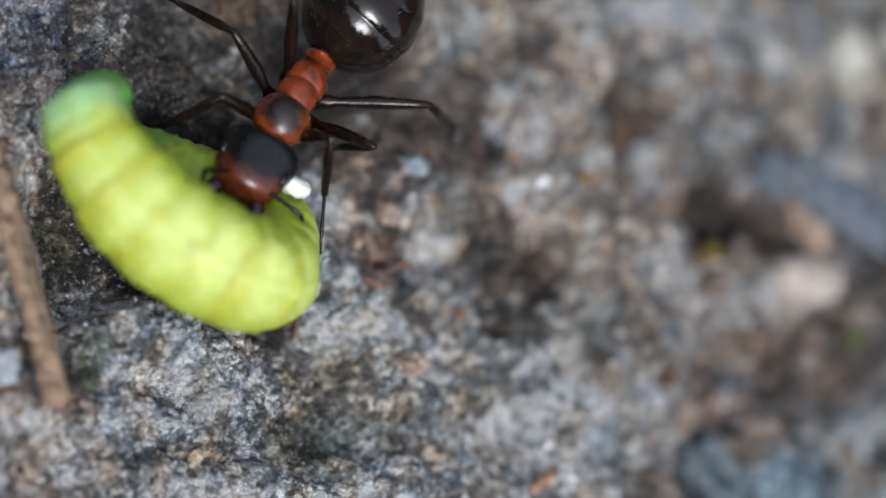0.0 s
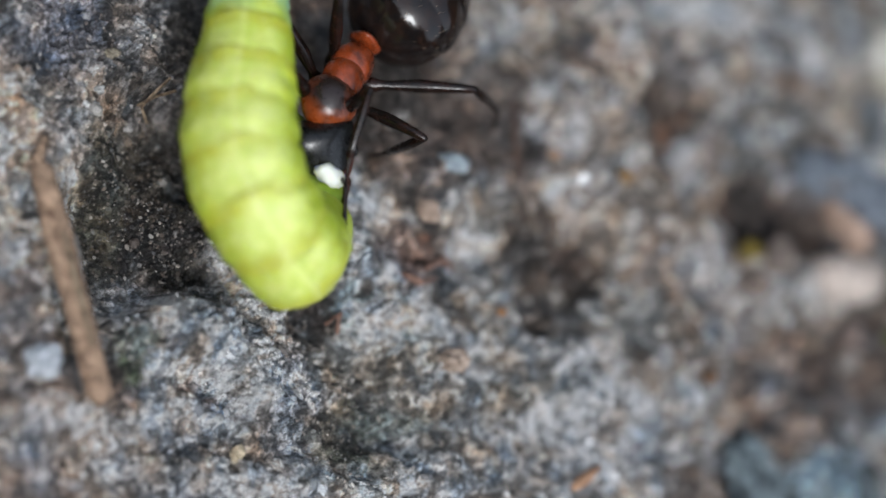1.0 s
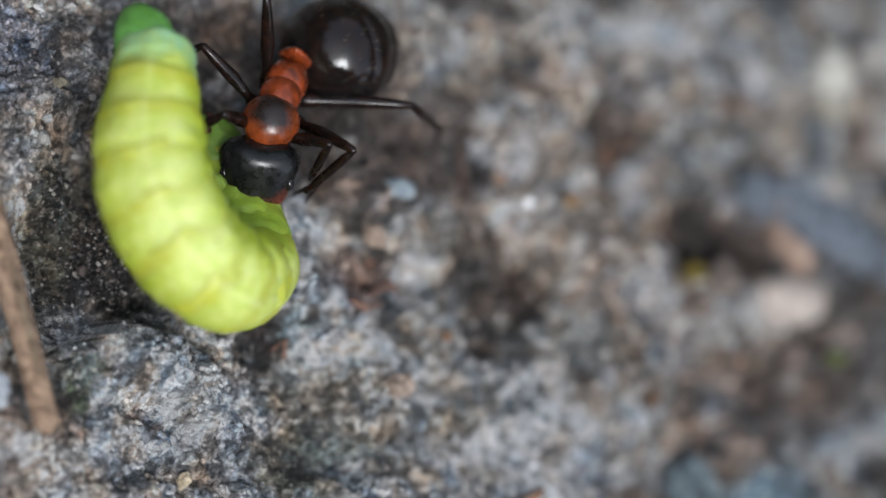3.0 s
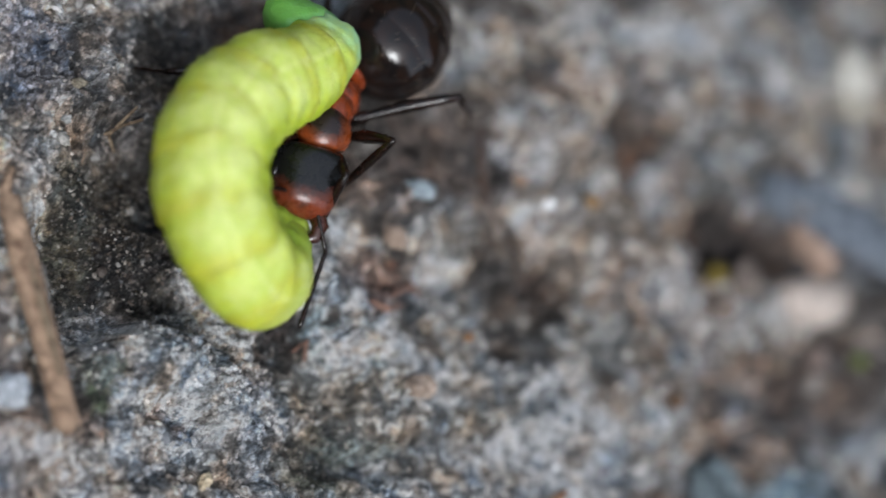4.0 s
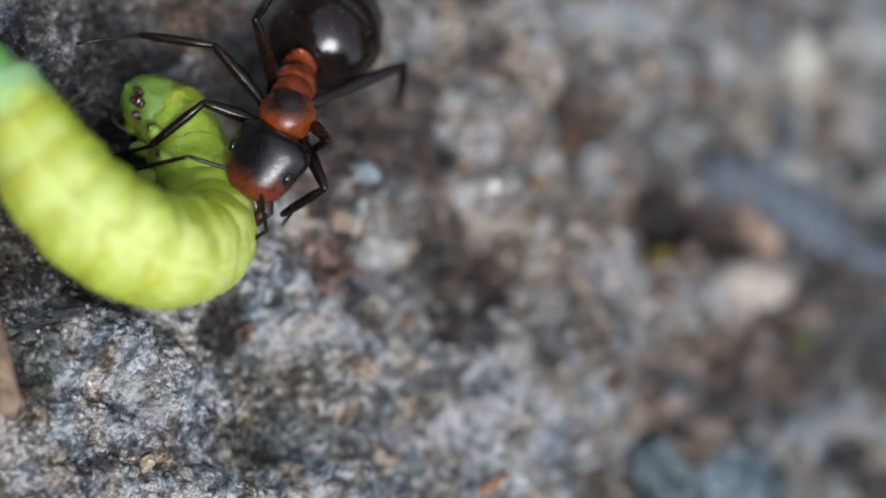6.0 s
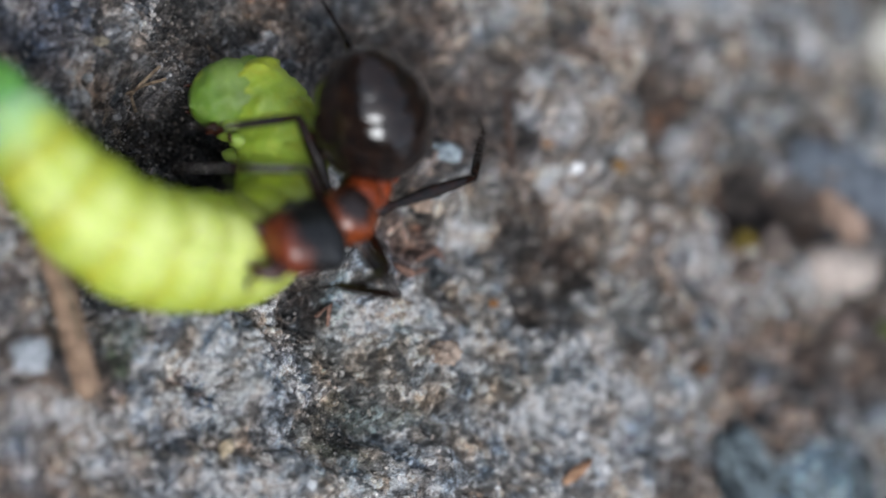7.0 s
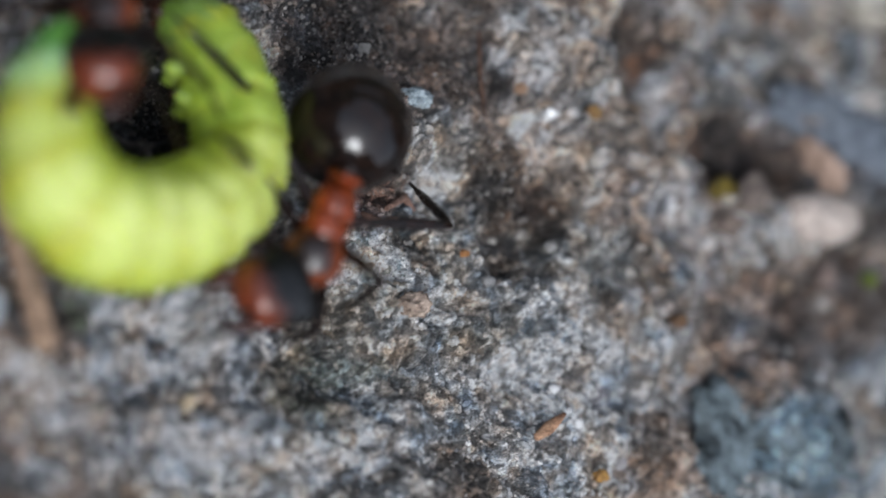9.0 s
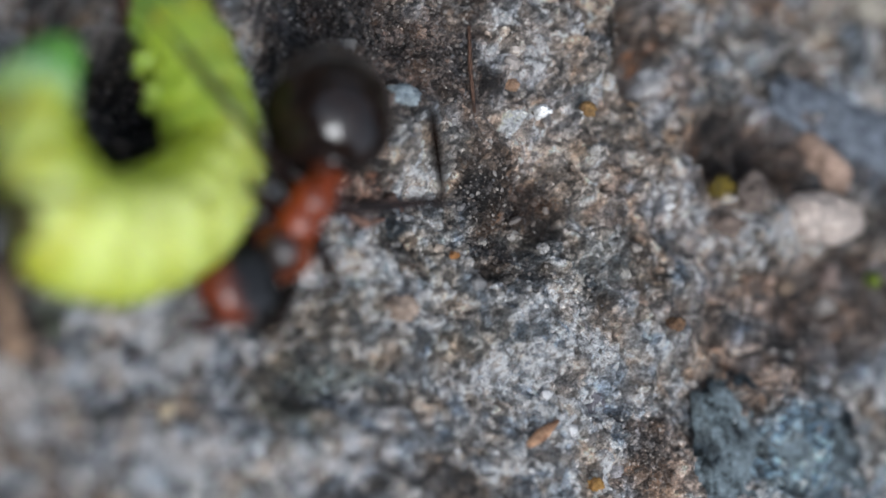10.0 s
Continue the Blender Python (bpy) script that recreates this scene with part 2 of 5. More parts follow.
def limb(points, radii, seg=10, bm=None):
    """A tapered limb along points, with round ends."""
    bm = bm or bmesh.new()
    pts = [Vector(p) for p in points]
    first, last = (pts[0] - pts[1]).normalized(), (pts[-1] - pts[-2]).normalized()
    pts = [pts[0] + first * radii[0] * 0.8] + pts + [pts[-1] + last * radii[-1] * 0.8]
    rad = [radii[0] * 0.35] + list(radii) + [radii[-1] * 0.35]
    rings = []
    for i, p in enumerate(pts):
        d = (pts[min(i + 1, len(pts) - 1)] - pts[max(i - 1, 0)]).normalized()
        u = d.cross(Vector((0.31, 0.22, 0.93))).normalized()
        w = d.cross(u)
        rings.append([bm.verts.new(p + (u * math.cos(a) + w * math.sin(a)) * rad[i]) for a in (2 * math.pi * j / seg for j in range(seg))])
    for a, b in zip(rings, rings[1:]):
        for i in range(seg):
            bm.faces.new((a[i], a[(i + 1) % seg], b[(i + 1) % seg], b[i]))
    bm.faces.new(rings[0][::-1])
    bm.faces.new(rings[-1])
    bmesh.ops.recalc_face_normals(bm, faces=bm.faces)
    return bm


def roughen(bm, amount, scale, seed=0.0):
    for v in bm.verts:
        p = v.co * scale + Vector((seed, seed * 1.7, seed * 0.6))
        v.co += v.co.normalized() * noise.fractal(p, 0.8, 2.0, 4) * amount
    return bm


# ---- ground ----
def lattice(ix, iy, seed):
    h = (ix * 374761393 + iy * 668265263 + seed * 974634777) & 0x7FFFFFFF
    h = ((h ^ (h >> 13)) * 1274126177) & 0x7FFFFFFF
    return ((h ^ (h >> 16)) & 0xFFFF) / 65535.0


def vnoise(x, y, seed):
    ix, iy = np.floor(x).astype(np.int64), np.floor(y).astype(np.int64)
    fx, fy = x - ix, y - iy
    fx, fy = fx * fx * (3 - 2 * fx), fy * fy * (3 - 2 * fy)
    a = lattice(ix, iy, seed) * (1 - fx) + lattice(ix + 1, iy, seed) * fx
    b = lattice(ix, iy + 1, seed) * (1 - fx) + lattice(ix + 1, iy + 1, seed) * fx
    return a * (1 - fy) + b * fy - 0.5


def fbm(x, y, size, octaves, seed, gain=0.5):
    out, amp, f = 0.0, 1.0, 1.0 / size
    for k in range(octaves):
        x, y = 0.83 * x + 0.558 * y, -0.558 * x + 0.83 * y
        out = out + amp * vnoise(x * f + 17.3 * k, y * f - 9.1 * k, seed + k)
        amp, f = amp * gain, f * 2.03
    return out


RELIEF, STAINS_AND_SHADING = [], []


def relief(x, y, rx, ry, turn, lift):
    """A rise (lift > 0) or hollow of the rock, an oval on the plan, millimetres."""
    RELIEF.append((x, y, rx, ry, radians(turn), lift))


def stain_or_shading(x, y, rx, ry, turn, r, g, b, amount=0.85):
    """A rock patch of other mineral, soil or moss, some with painted shading."""
    STAINS_AND_SHADING.append((x, y, rx, ry, radians(turn), [c for c in srgb(r, g, b)[:3]], amount))


def oval_mask(x, y, cx, cy, rx, ry, a):
    dx, dy = x - cx, y - cy
    u = (dx * math.cos(a) + dy * math.sin(a)) / rx
    v = (-dx * math.sin(a) + dy * math.cos(a)) / ry
    return np.sqrt(u * u + v * v)

HOLLOWS = [(11.3, 1.4, 2.0, 1.3, 0), (7.7, 4.4, 0.9, 1.7, 1), (13.2, -4.7, 1.3, 1.0, -2), (-0.7, 4.1, 3.1, 1.8, 1), (2.9, -0.8, 1.1, 1.6, -19), (-8.0, 3.4, 2.5, 1.4, 1), (6.1, -7.8, 1.4, 1.3, -3), (2.0, -0.1, 1.4, 2.8, 0), (-10.6, 0.4, 2.6, 1.8, -10), (-5.0, 7.0, 4.0, 1.6, 3)]
relief(-8.8, -3.2, 4.0, 1.4, -31, 0.85)
relief(-6.1, -6.1, 2.3, 0.6, -10, -0.5)
relief(10.5, -8.3, 4.5, 3.2, -3, 0.3)
# sunk below the caterpillar to deepen the shade there
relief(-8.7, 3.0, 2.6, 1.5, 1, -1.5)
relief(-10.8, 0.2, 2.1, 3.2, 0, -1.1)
relief(10.5, 0.7, 2.4, 1.6, 0, -1.0)
relief(6.8, 4.2, 1.0, 1.9, 1, -0.8)
relief(2.5, -1.0, 1.2, 1.9, -19, -0.6)
relief(3.5, 3.1, 2.1, 3.2, 1, 0.3)
relief(-0.7, -1.2, 1.0, 1.3, -1, -0.6)
relief(-4.7, -5.5, 2.3, 0.7, -9, -0.6)
relief(-12.9, -2.0, 1.2, 0.9, -1, -0.6)
relief(12.5, -4.2, 2.6, 1.9, -2, -0.5)
stain_or_shading(-3.8, -3.3, 2.6, 1.8, -25, 138, 137, 133, 0.80)
stain_or_shading(-4.0, -6.8, 3.6, 1.8, -3, 182, 184, 186, 0.80)
# pale rock crest, with the light on its slope painted in
stain_or_shading(-8.8, -3.2, 4.0, 1.4, -31, 206, 201, 200, 0.90)
# dark hollow under the caterpillar, with its shade painted in
stain_or_shading(-11.0, 0.2, 2.5, 1.2, -10, 40, 42, 34, 0.90)
stain_or_shading(-5.8, -5.9, 2.4, 0.6, -10, 58, 70, 64, 0.85)
stain_or_shading(-3.1, -1.9, 2.0, 0.7, -8, 186, 205, 210, 0.85)
stain_or_shading(-5.1, -1.6, 0.9, 0.7, -1, 48, 36, 28, 0.85)
stain_or_shading(-2.3, 0.1, 1.3, 1.1, -20, 92, 66, 54, 0.75)
stain_or_shading(-10.1, -6.2, 4.3, 1.7, -3, 212, 215, 218, 0.75)
stain_or_shading(2.5, -7.1, 3.6, 1.9, -3, 220, 214, 210, 0.75)
stain_or_shading(-9.8, 5.9, 3.7, 2.2, 2, 78, 78, 78, 0.60)
stain_or_shading(13.1, 1.5, 2.9, 1.0, -27, 104, 116, 134, 0.95)
stain_or_shading(10.8, -8.0, 3.6, 2.2, -3, 96, 113, 122, 0.95)
# dark brown tone over the sunken hollow
stain_or_shading(11.0, 1.2, 2.4, 1.5, 12, 42, 33, 28, 0.92)
stain_or_shading(13.0, -3.9, 2.8, 2.2, -2, 68, 56, 50, 0.75)
stain_or_shading(-1.8, 4.1, 4.6, 2.3, 2, 42, 34, 30, 0.93)
# soil under the caterpillar's loop, blackened to paint the body's shade
stain_or_shading(-8.0, 3.4, 3.3, 2.0, 1, 24, 21, 17, 0.95)
stain_or_shading(3.1, -5.2, 4.5, 2.3, -2, 228, 224, 219, 0.90)
stain_or_shading(-11.0, -5.6, 4.4, 1.3, -2, 206, 205, 206, 0.80)
stain_or_shading(13.3, -3.9, 3.4, 2.2, -1, 80, 70, 64, 0.65)
stain_or_shading(2.9, -0.8, 1.4, 1.9, -9, 48, 37, 30, 0.90)
stain_or_shading(3.1, 2.9, 1.9, 3.2, 1, 158, 150, 144, 0.8)
stain_or_shading(5.6, -4.7, 2.5, 2.0, -2, 206, 196, 192, 0.80)
stain_or_shading(11.5, 4.0, 4.8, 1.4, 1, 140, 137, 132, 0.80)
stain_or_shading(7.7, 4.6, 0.8, 1.8, 1, 60, 48, 40, 0.88)
stain_or_shading(7.8, 4.3, 0.3, 0.6, 1, 150, 98, 62, 0.80)
stain_or_shading(-0.3, -1.0, 0.9, 1.3, -1, 36, 42, 48, 0.95)
stain_or_shading(-2.3, -2.2, 1.9, 0.6, -15, 205, 218, 224, 0.90)
stain_or_shading(0.5, -5.7, 2.7, 0.8, -7, 76, 74, 70, 0.45)
stain_or_shading(6.1, -7.8, 1.4, 1.3, -3, 84, 66, 52, 0.65)
stain_or_shading(-5.4, -6.9, 2.0, 0.7, -3, 134, 144, 148, 0.80)
stain_or_shading(10.0, 2.9, 1.2, 0.8, -17, 70, 68, 62, 0.60)
stain_or_shading(3.7, -2.4, 2.1, 1.1, -29, 118, 116, 110, 0.60)
# mossy soil beside the caterpillar, darkened for its shade
stain_or_shading(-10.4, 0.7, 2.1, 3.2, 0, 46, 44, 36, 0.90)
stain_or_shading(-12.0, 1.0, 1.0, 2.1, 0, 92, 97, 88, 0.70)
stain_or_shading(-13.1, 5.5, 1.9, 1.2, 2, 88, 92, 101, 0.80)
stain_or_shading(-4.1, -5.2, 2.3, 0.7, -9, 78, 82, 76, 0.80)
stain_or_shading(-14.5, -4.7, 1.9, 0.9, -2, 146, 141, 138, 0.80)
stain_or_shading(-14.7, -1.2, 0.8, 0.7, -0, 92, 72, 62, 0.70)
stain_or_shading(-12.6, -2.0, 1.0, 1.1, -1, 62, 58, 50, 0.80)
stain_or_shading(-11.3, -3.3, 0.8, 0.6, -1, 84, 92, 60, 0.60)
stain_or_shading(-10.1, -5.7, 3.4, 0.8, -2, 150, 146, 142, 0.60)
stain_or_shading(-10.3, 5.5, 3.2, 1.9, 2, 92, 88, 84, 0.50)
stain_or_shading(-6.6, 6.8, 3.9, 1.7, 3, 60, 56, 52, 0.90)
stain_or_shading(-1.9, -0.5, 1.1, 1.4, -0, 82, 58, 48, 0.70)
stain_or_shading(0.9, 3.7, 1.6, 2.2, 1, 88, 72, 62, 0.60)
stain_or_shading(2.0, -0.1, 1.2, 2.8, -0, 66, 54, 44, 0.85)
stain_or_shading(4.0, 4.0, 1.9, 1.9, 1, 166, 160, 155, 0.80)
stain_or_shading(7.2, 0.9, 1.9, 1.4, 0, 146, 143, 140, 0.70)
stain_or_shading(5.4, -4.7, 2.1, 1.5, -2, 190, 186, 182, 0.70)
stain_or_shading(-2.9, -1.8, 1.0, 0.7, -1, 176, 190, 194, 0.80)
stain_or_shading(1.5, -4.4, 2.8, 0.7, -2, 84, 86, 82, 0.75)
stain_or_shading(-0.9, -1.5, 0.7, 1.0, -1, 60, 64, 66, 0.70)
stain_or_shading(3.7, -2.4, 1.1, 1.0, -1, 128, 122, 116, 0.60)
stain_or_shading(7.8, -4.5, 1.4, 1.8, -2, 120, 108, 98, 0.50)
stain_or_shading(-12.8, 6.7, 1.3, 1.8, 3, 108, 114, 128, 0.75)
stain_or_shading(-5.0, 7.4, 2.3, 0.7, 3, 96, 76, 62, 0.75)
stain_or_shading(1.2, 4.1, 1.2, 2.0, 1, 78, 66, 58, 0.70)
stain_or_shading(4.4, 0.6, 1.2, 1.1, 0, 156, 148, 140, 0.60)
stain_or_shading(5.5, -2.3, 2.5, 1.1, -1, 100, 98, 92, 0.60)
stain_or_shading(12.2, 6.8, 3.8, 1.6, 2, 140, 138, 136, 0.60)
stain_or_shading(2.3, -6.0, 3.6, 2.0, 0, 182, 178, 174, 0.55)
stain_or_shading(-9.0, -7.0, 5.3, 1.3, 0, 168, 166, 166, 0.50)
# soil inside the curl, with the body's shade painted over it
stain_or_shading(-8.1, 2.3, 1.9, 1.3, 0, 24, 19, 15, 0.90)
stain_or_shading(-9.5, 0.6, 1.9, 1.3, 0, 30, 26, 21, 0.80)
stain_or_shading(12.0, 1.0, 4.7, 2.5, 0, 104, 97, 91, 0.55)
# the right-hand hollow, toned darker once more
stain_or_shading(10.3, 1.2, 2.0, 1.3, 0, 60, 49, 42, 0.88)
stain_or_shading(5.7, -5.2, 2.5, 1.5, 0, 208, 203, 198, 0.70)
stain_or_shading(-0.9, -1.1, 0.5, 1.0, 0, 52, 57, 60, 0.80)
stain_or_shading(-0.0, -1.7, 0.6, 1.4, 0, 196, 186, 174, 0.80)
stain_or_shading(6.6, 4.5, 0.9, 1.3, 0, 62, 48, 40, 0.85)
stain_or_shading(6.8, 4.2, 0.3, 0.6, 0, 120, 76, 52, 0.70)
# dark soil left of the body, caterpillar shade painted in too
stain_or_shading(-10.9, 0.9, 3.0, 2.0, 0, 46, 42, 36, 0.60)
stain_or_shading(-10.7, -0.6, 2.9, 0.6, -14, 40, 36, 30, 0.75)
# second pale layer for the painted light on the crest
stain_or_shading(-8.4, -2.8, 3.5, 0.9, -29, 204, 200, 198, 0.80)
stain_or_shading(-6.2, -5.2, 3.8, 0.4, -10, 72, 72, 68, 0.60)
stain_or_shading(-2.9, -2.0, 1.3, 0.8, -30, 186, 198, 202, 0.60)
stain_or_shading(11.6, 0.9, 2.4, 1.6, 0, 58, 47, 40, 0.88)
stain_or_shading(14.2, -2.8, 3.0, 2.1, 0, 86, 74, 66, 0.55)
# dark tone on the same oval as the relief below
stain_or_shading(6.5, 4.4, 0.7, 1.3, 0, 48, 40, 28, 0.90)
stain_or_shading(-6.0, -2.0, 0.8, 0.7, 0, 58, 46, 38, 0.75)
stain_or_shading(7.8, 6.3, 1.3, 0.6, -10, 86, 74, 66, 0.60)
relief(6.5, 4.4, 0.7, 1.3, 0, -0.5)
relief(-6.0, -2.0, 0.8, 0.7, 0, -0.3)
stain_or_shading(2.7, -6.6, 3.4, 1.9, 0, 208, 205, 202, 0.55)


def grains(x, y, size, seed):
    """Packed rounded grains: for each place the dome of its grain (0 at the joints, 1 on top) and the grain's own random number."""
    u, v = x / size, y / size
    iu, iv = np.floor(u).astype(np.int64), np.floor(v).astype(np.int64)
    best, second, own = np.full(u.shape, 9.0), np.full(u.shape, 9.0), np.zeros(u.shape)
    for du in (-1, 0, 1):
        for dv in (-1, 0, 1):
            cu, cv = iu + du, iv + dv
            d = np.hypot(cu + lattice(cu, cv, seed) - u, cv + lattice(cu, cv, seed + 1) - v)
            near = d < best
            second = np.where(near, best, np.minimum(second, d))
            own = np.where(near, lattice(cu, cv, seed + 2), own)
            best = np.where(near, d, best)
    return 1 - np.clip(best / np.maximum(best + second, 1e-6) * 2, 0, 1) ** 2.5, own


def grained(x, y):
    """Two sizes of grain, set askew by a warp, and how coarse the rock is there."""
    wx, wy = x + 0.25 * fbm(x, y, 0.45, 3, 301), y + 0.25 * fbm(x, y, 0.45, 3, 321)
    coarse = smooth(-0.18, 0.22, fbm(x, y, 2.6, 3, 341))
    return grains(wx, wy, 0.40, 361), grains(wx, wy, 0.17, 381), coarse


def height(x, y):
    """Height of the rock in millimetres."""
    x, y = np.asarray(x, float), np.asarray(y, float)
    near = 1 - smooth(25, 90, np.hypot(x, y))
    z = 1.1 * fbm(x, y, 7.0, 3, 11) + near * (0.8 * fbm(x, y, 1.9, 3, 31, 0.55) + 0.4 * fbm(x, y, 0.6, 3, 51, 0.6))
    (big, own), (small, own2), coarse = grained(x, y)
    z = z + near * ((0.07 + 0.10 * coarse) * (big * (0.5 + own) - 0.5) + (0.07 + 0.05 * coarse) * (small * (0.4 + 1.2 * own2) - 0.5))
    wx, wy = x + 1.2 * fbm(x, y, 2.0, 3, 71), y + 1.2 * fbm(x, y, 2.0, 3, 91)
    for cx, cy, rx, ry, a, lift in RELIEF:
        z = z + lift * (1 - smooth(0.35, 1.15, oval_mask(wx, wy, cx, cy, rx, ry, a)))
    return z


def height_at(x, y):
    return float(height(np.array([x]), np.array([y]))[0])


def tone(x, y):
    """Mineral colour of the rock, with the painted shade and lit crest."""
    n1, n2, n3 = fbm(x, y, 3.2, 4, 131), fbm(x, y, 1.1, 4, 151), fbm(x, y, 5.0, 3, 171)
    grey, pale, dark, warm = (np.array(srgb(*c)[:3]) for c in ((150, 147, 143), (188, 184, 179), (84, 81, 79), (140, 121, 108)))
    c = np.zeros(x.shape + (3,)) + grey
    for col, m in ((pale, smooth(0.06, 0.24, n1 + 0.5 * n2)), (dark, smooth(0.03, 0.24, -n1 + 0.6 * n2)), (warm, 0.6 * smooth(0.15, 0.4, n3 + 0.5 * n2))):
        c = c * (1 - m[..., None]) + col * m[..., None]
    wx, wy = x + 0.8 * fbm(x, y, 1.1, 4, 191, 0.7), y + 0.8 * fbm(x, y, 1.1, 4, 211, 0.7)
    wx, wy = wx + 0.4 * fbm(x, y, 4.5, 2, 231), wy + 0.4 * fbm(x, y, 4.5, 2, 251)
    for cx, cy, rx, ry, a, col, amount in STAINS_AND_SHADING:
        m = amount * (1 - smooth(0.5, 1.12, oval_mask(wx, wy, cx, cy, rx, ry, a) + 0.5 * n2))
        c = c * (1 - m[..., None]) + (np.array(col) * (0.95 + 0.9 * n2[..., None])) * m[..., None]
    # mottling: light and dark clots, rusty and bluish minerals, and every grain a little different
    (big, own), (small, own2), coarse = grained(x, y)
    clot = 1.25 * fbm(x, y, 1.05, 4, 401, 0.6) + 0.5 * (own - 0.5) * (0.4 + coarse) + 1.9 * (own2 - 0.5)
    rust = 0.42 * fbm(x, y, 0.9, 3, 421, 0.6) + 0.22 * (lattice((own * 9999).astype(np.int64), 7, 3) - 0.5)
    c = np.clip(c, 0.012, 0.46) * np.exp(clot)[..., None] * np.exp(np.stack([0.7 * rust, 0.0 * rust, -0.75 * rust], -1))
    far = smooth(22, 70, np.hypot(x, y))[..., None]
    c = c * (1 - far) + (0.34 * grey + 0.3 * warm) * far
    return np.clip(c, 0.008, 0.75)


def spread(lo, hi, step, far):
    """Coordinates dense between lo and hi, ever wider out to far."""
    out = list(np.arange(lo, hi, step))
    for sign, edge in ((-1, lo), (1, out[-1])):
        d, p, add = step, edge, []
        while abs(p) < far:
            d *= 1.28
            p += sign * d
            add.append(p)
        out = add[::-1] + out if sign < 0 else out + add
    return np.array(out)


def build_ground():
    xs, ys = spread(-16.5, 18.5, 0.04, 20000), spread(-10.5, 10.5, 0.04, 20000)
    gx, gy = np.meshgrid(xs, ys)
    gz = height(gx, gy)
    nx, ny = len(xs), len(ys)
    co = np.stack([gx, gy, gz], -1).reshape(-1, 3) * MM
    me = bpy.data.meshes.new("ground")
    idx = np.arange(nx * ny).reshape(ny, nx)
    quads = np.stack([idx[:-1, :-1], idx[:-1, 1:], idx[1:, 1:], idx[1:, :-1]], -1).reshape(-1, 4)
    me.vertices.add(len(co))
    me.vertices.foreach_set("co", co.ravel())
    me.loops.add(quads.size)
    me.loops.foreach_set("vertex_index", quads.ravel())
    me.polygons.add(len(quads))
    me.polygons.foreach_set("loop_start", np.arange(0, quads.size, 4))
    me.polygons.foreach_set("use_smooth", np.ones(len(quads), bool))
    me.update(calc_edges=True)
    col = np.ones((nx * ny, 4))
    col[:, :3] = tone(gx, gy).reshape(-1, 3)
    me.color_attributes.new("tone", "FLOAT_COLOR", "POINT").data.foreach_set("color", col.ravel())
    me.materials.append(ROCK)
    return tagged(new("ground", me), "weathered grey rock with soil in its hollows", "rock ground", kind="structure")


build_ground()


def build_dark_ring():
    """Unseen dark ring added to shape reflections, with one gap to the open sky."""
    bm = bmesh.new()
    n, rings = 240, []
    for k in range(7):
        ring = []
        for i in range(n):
            a = 2 * math.pi * i / n
            r = 2600 + 260 * noise.fractal(Vector((math.cos(a) * 5, math.sin(a) * 5, k * 0.7)), 0.8, 2.0, 4) - 60 * k
            z = -60 + k * 330 + (620 * noise.fractal(Vector((math.cos(a) * 6, math.sin(a) * 6, 3.0)), 0.7, 2.0, 4) if k == 6 else 0)
            # lowered here for a bright rim reflection on the gaster
            z *= 1 - 0.86 * math.exp(-(((a - radians(314)) / radians(24)) ** 4))
            ring.append(bm.verts.new((r * math.cos(a), r * math.sin(a), z)))
        rings.append(ring)
    for a, b in zip(rings, rings[1:]):
        for i in range(n):
            bm.faces.new((a[i], b[i], b[(i + 1) % n], a[(i + 1) % n]))
    ob = part("backdrop", bm, DARK_RING)
    return tagged(ob, "unseen dark green ring added far round the rock to shape reflections", "trees", kind="structure")


build_dark_ring()


def scatter(name, count, box, sizes, material, seed, label, keep=None):
    """Loose grains bedded in the rock, one mesh."""
    rng = np.random.default_rng(seed)
    base = bmesh.new()
    bmesh.ops.create_icosphere(base, subdivisions=2 if sizes[1] > 0.15 else 1, radius=1.0)
    bv = np.array([v.co[:] for v in base.verts])
    bf = np.array([[v.index for v in f.verts] for f in base.faces])
    base.free()
    many = count * (20 if keep else 3)
    x, y = rng.uniform(box[0], box[2], many), rng.uniform(box[1], box[3], many)
    ok = fbm(x, y, 2.5, 3, seed) > rng.uniform(-0.6, 0.35, len(x))
    if keep:
        ok &= rng.uniform(0, 1, len(x)) < keep(x, y)
    x, y = x[ok][:count], y[ok][:count]
    z, n = height(x, y), len(x)
    r = sizes[0] * (sizes[1] / sizes[0]) ** (rng.uniform(0, 1, n) ** 1.8)
    v = bv[None] * rng.uniform(0.55, 1.35, (n, 1, 3)) * rng.uniform(0.85, 1.12, (n, len(bv), 1)) * r[:, None, None]
    a = rng.uniform(0, 6.28, n)
    c, s = np.cos(a)[:, None], np.sin(a)[:, None]
    v = np.stack([v[..., 0] * c - v[..., 1] * s, v[..., 0] * s + v[..., 1] * c, v[..., 2] * 0.8], -1)
    v += np.stack([x, y, z - r * 0.1], -1)[:, None]
    f = (bf[None] + (np.arange(n) * len(bv))[:, None, None]).reshape(-1, 3)
    me = bpy.data.meshes.new(name)
    me.from_pydata((v.reshape(-1, 3) * MM).tolist(), [], f.tolist())
    col = np.ones((n, len(bv), 4))
    col[..., :3] = tone(x, y)[:, None]
    me.color_attributes.new("tone", "FLOAT_COLOR", "POINT").data.foreach_set("color", col.ravel())
    me.materials.append(material)
    return tagged(new(name, me), label, "grit", kind="stuff")


GRIT = grit_material("sand_grit", [(0.0, srgb(40, 33, 28)), (0.2, srgb(84, 70, 60)), (0.42, srgb(128, 112, 98)), (0.62, srgb(150, 140, 130)), (0.78, srgb(108, 112, 118)), (0.88, srgb(176, 168, 158)), (0.95, srgb(196, 190, 182))])
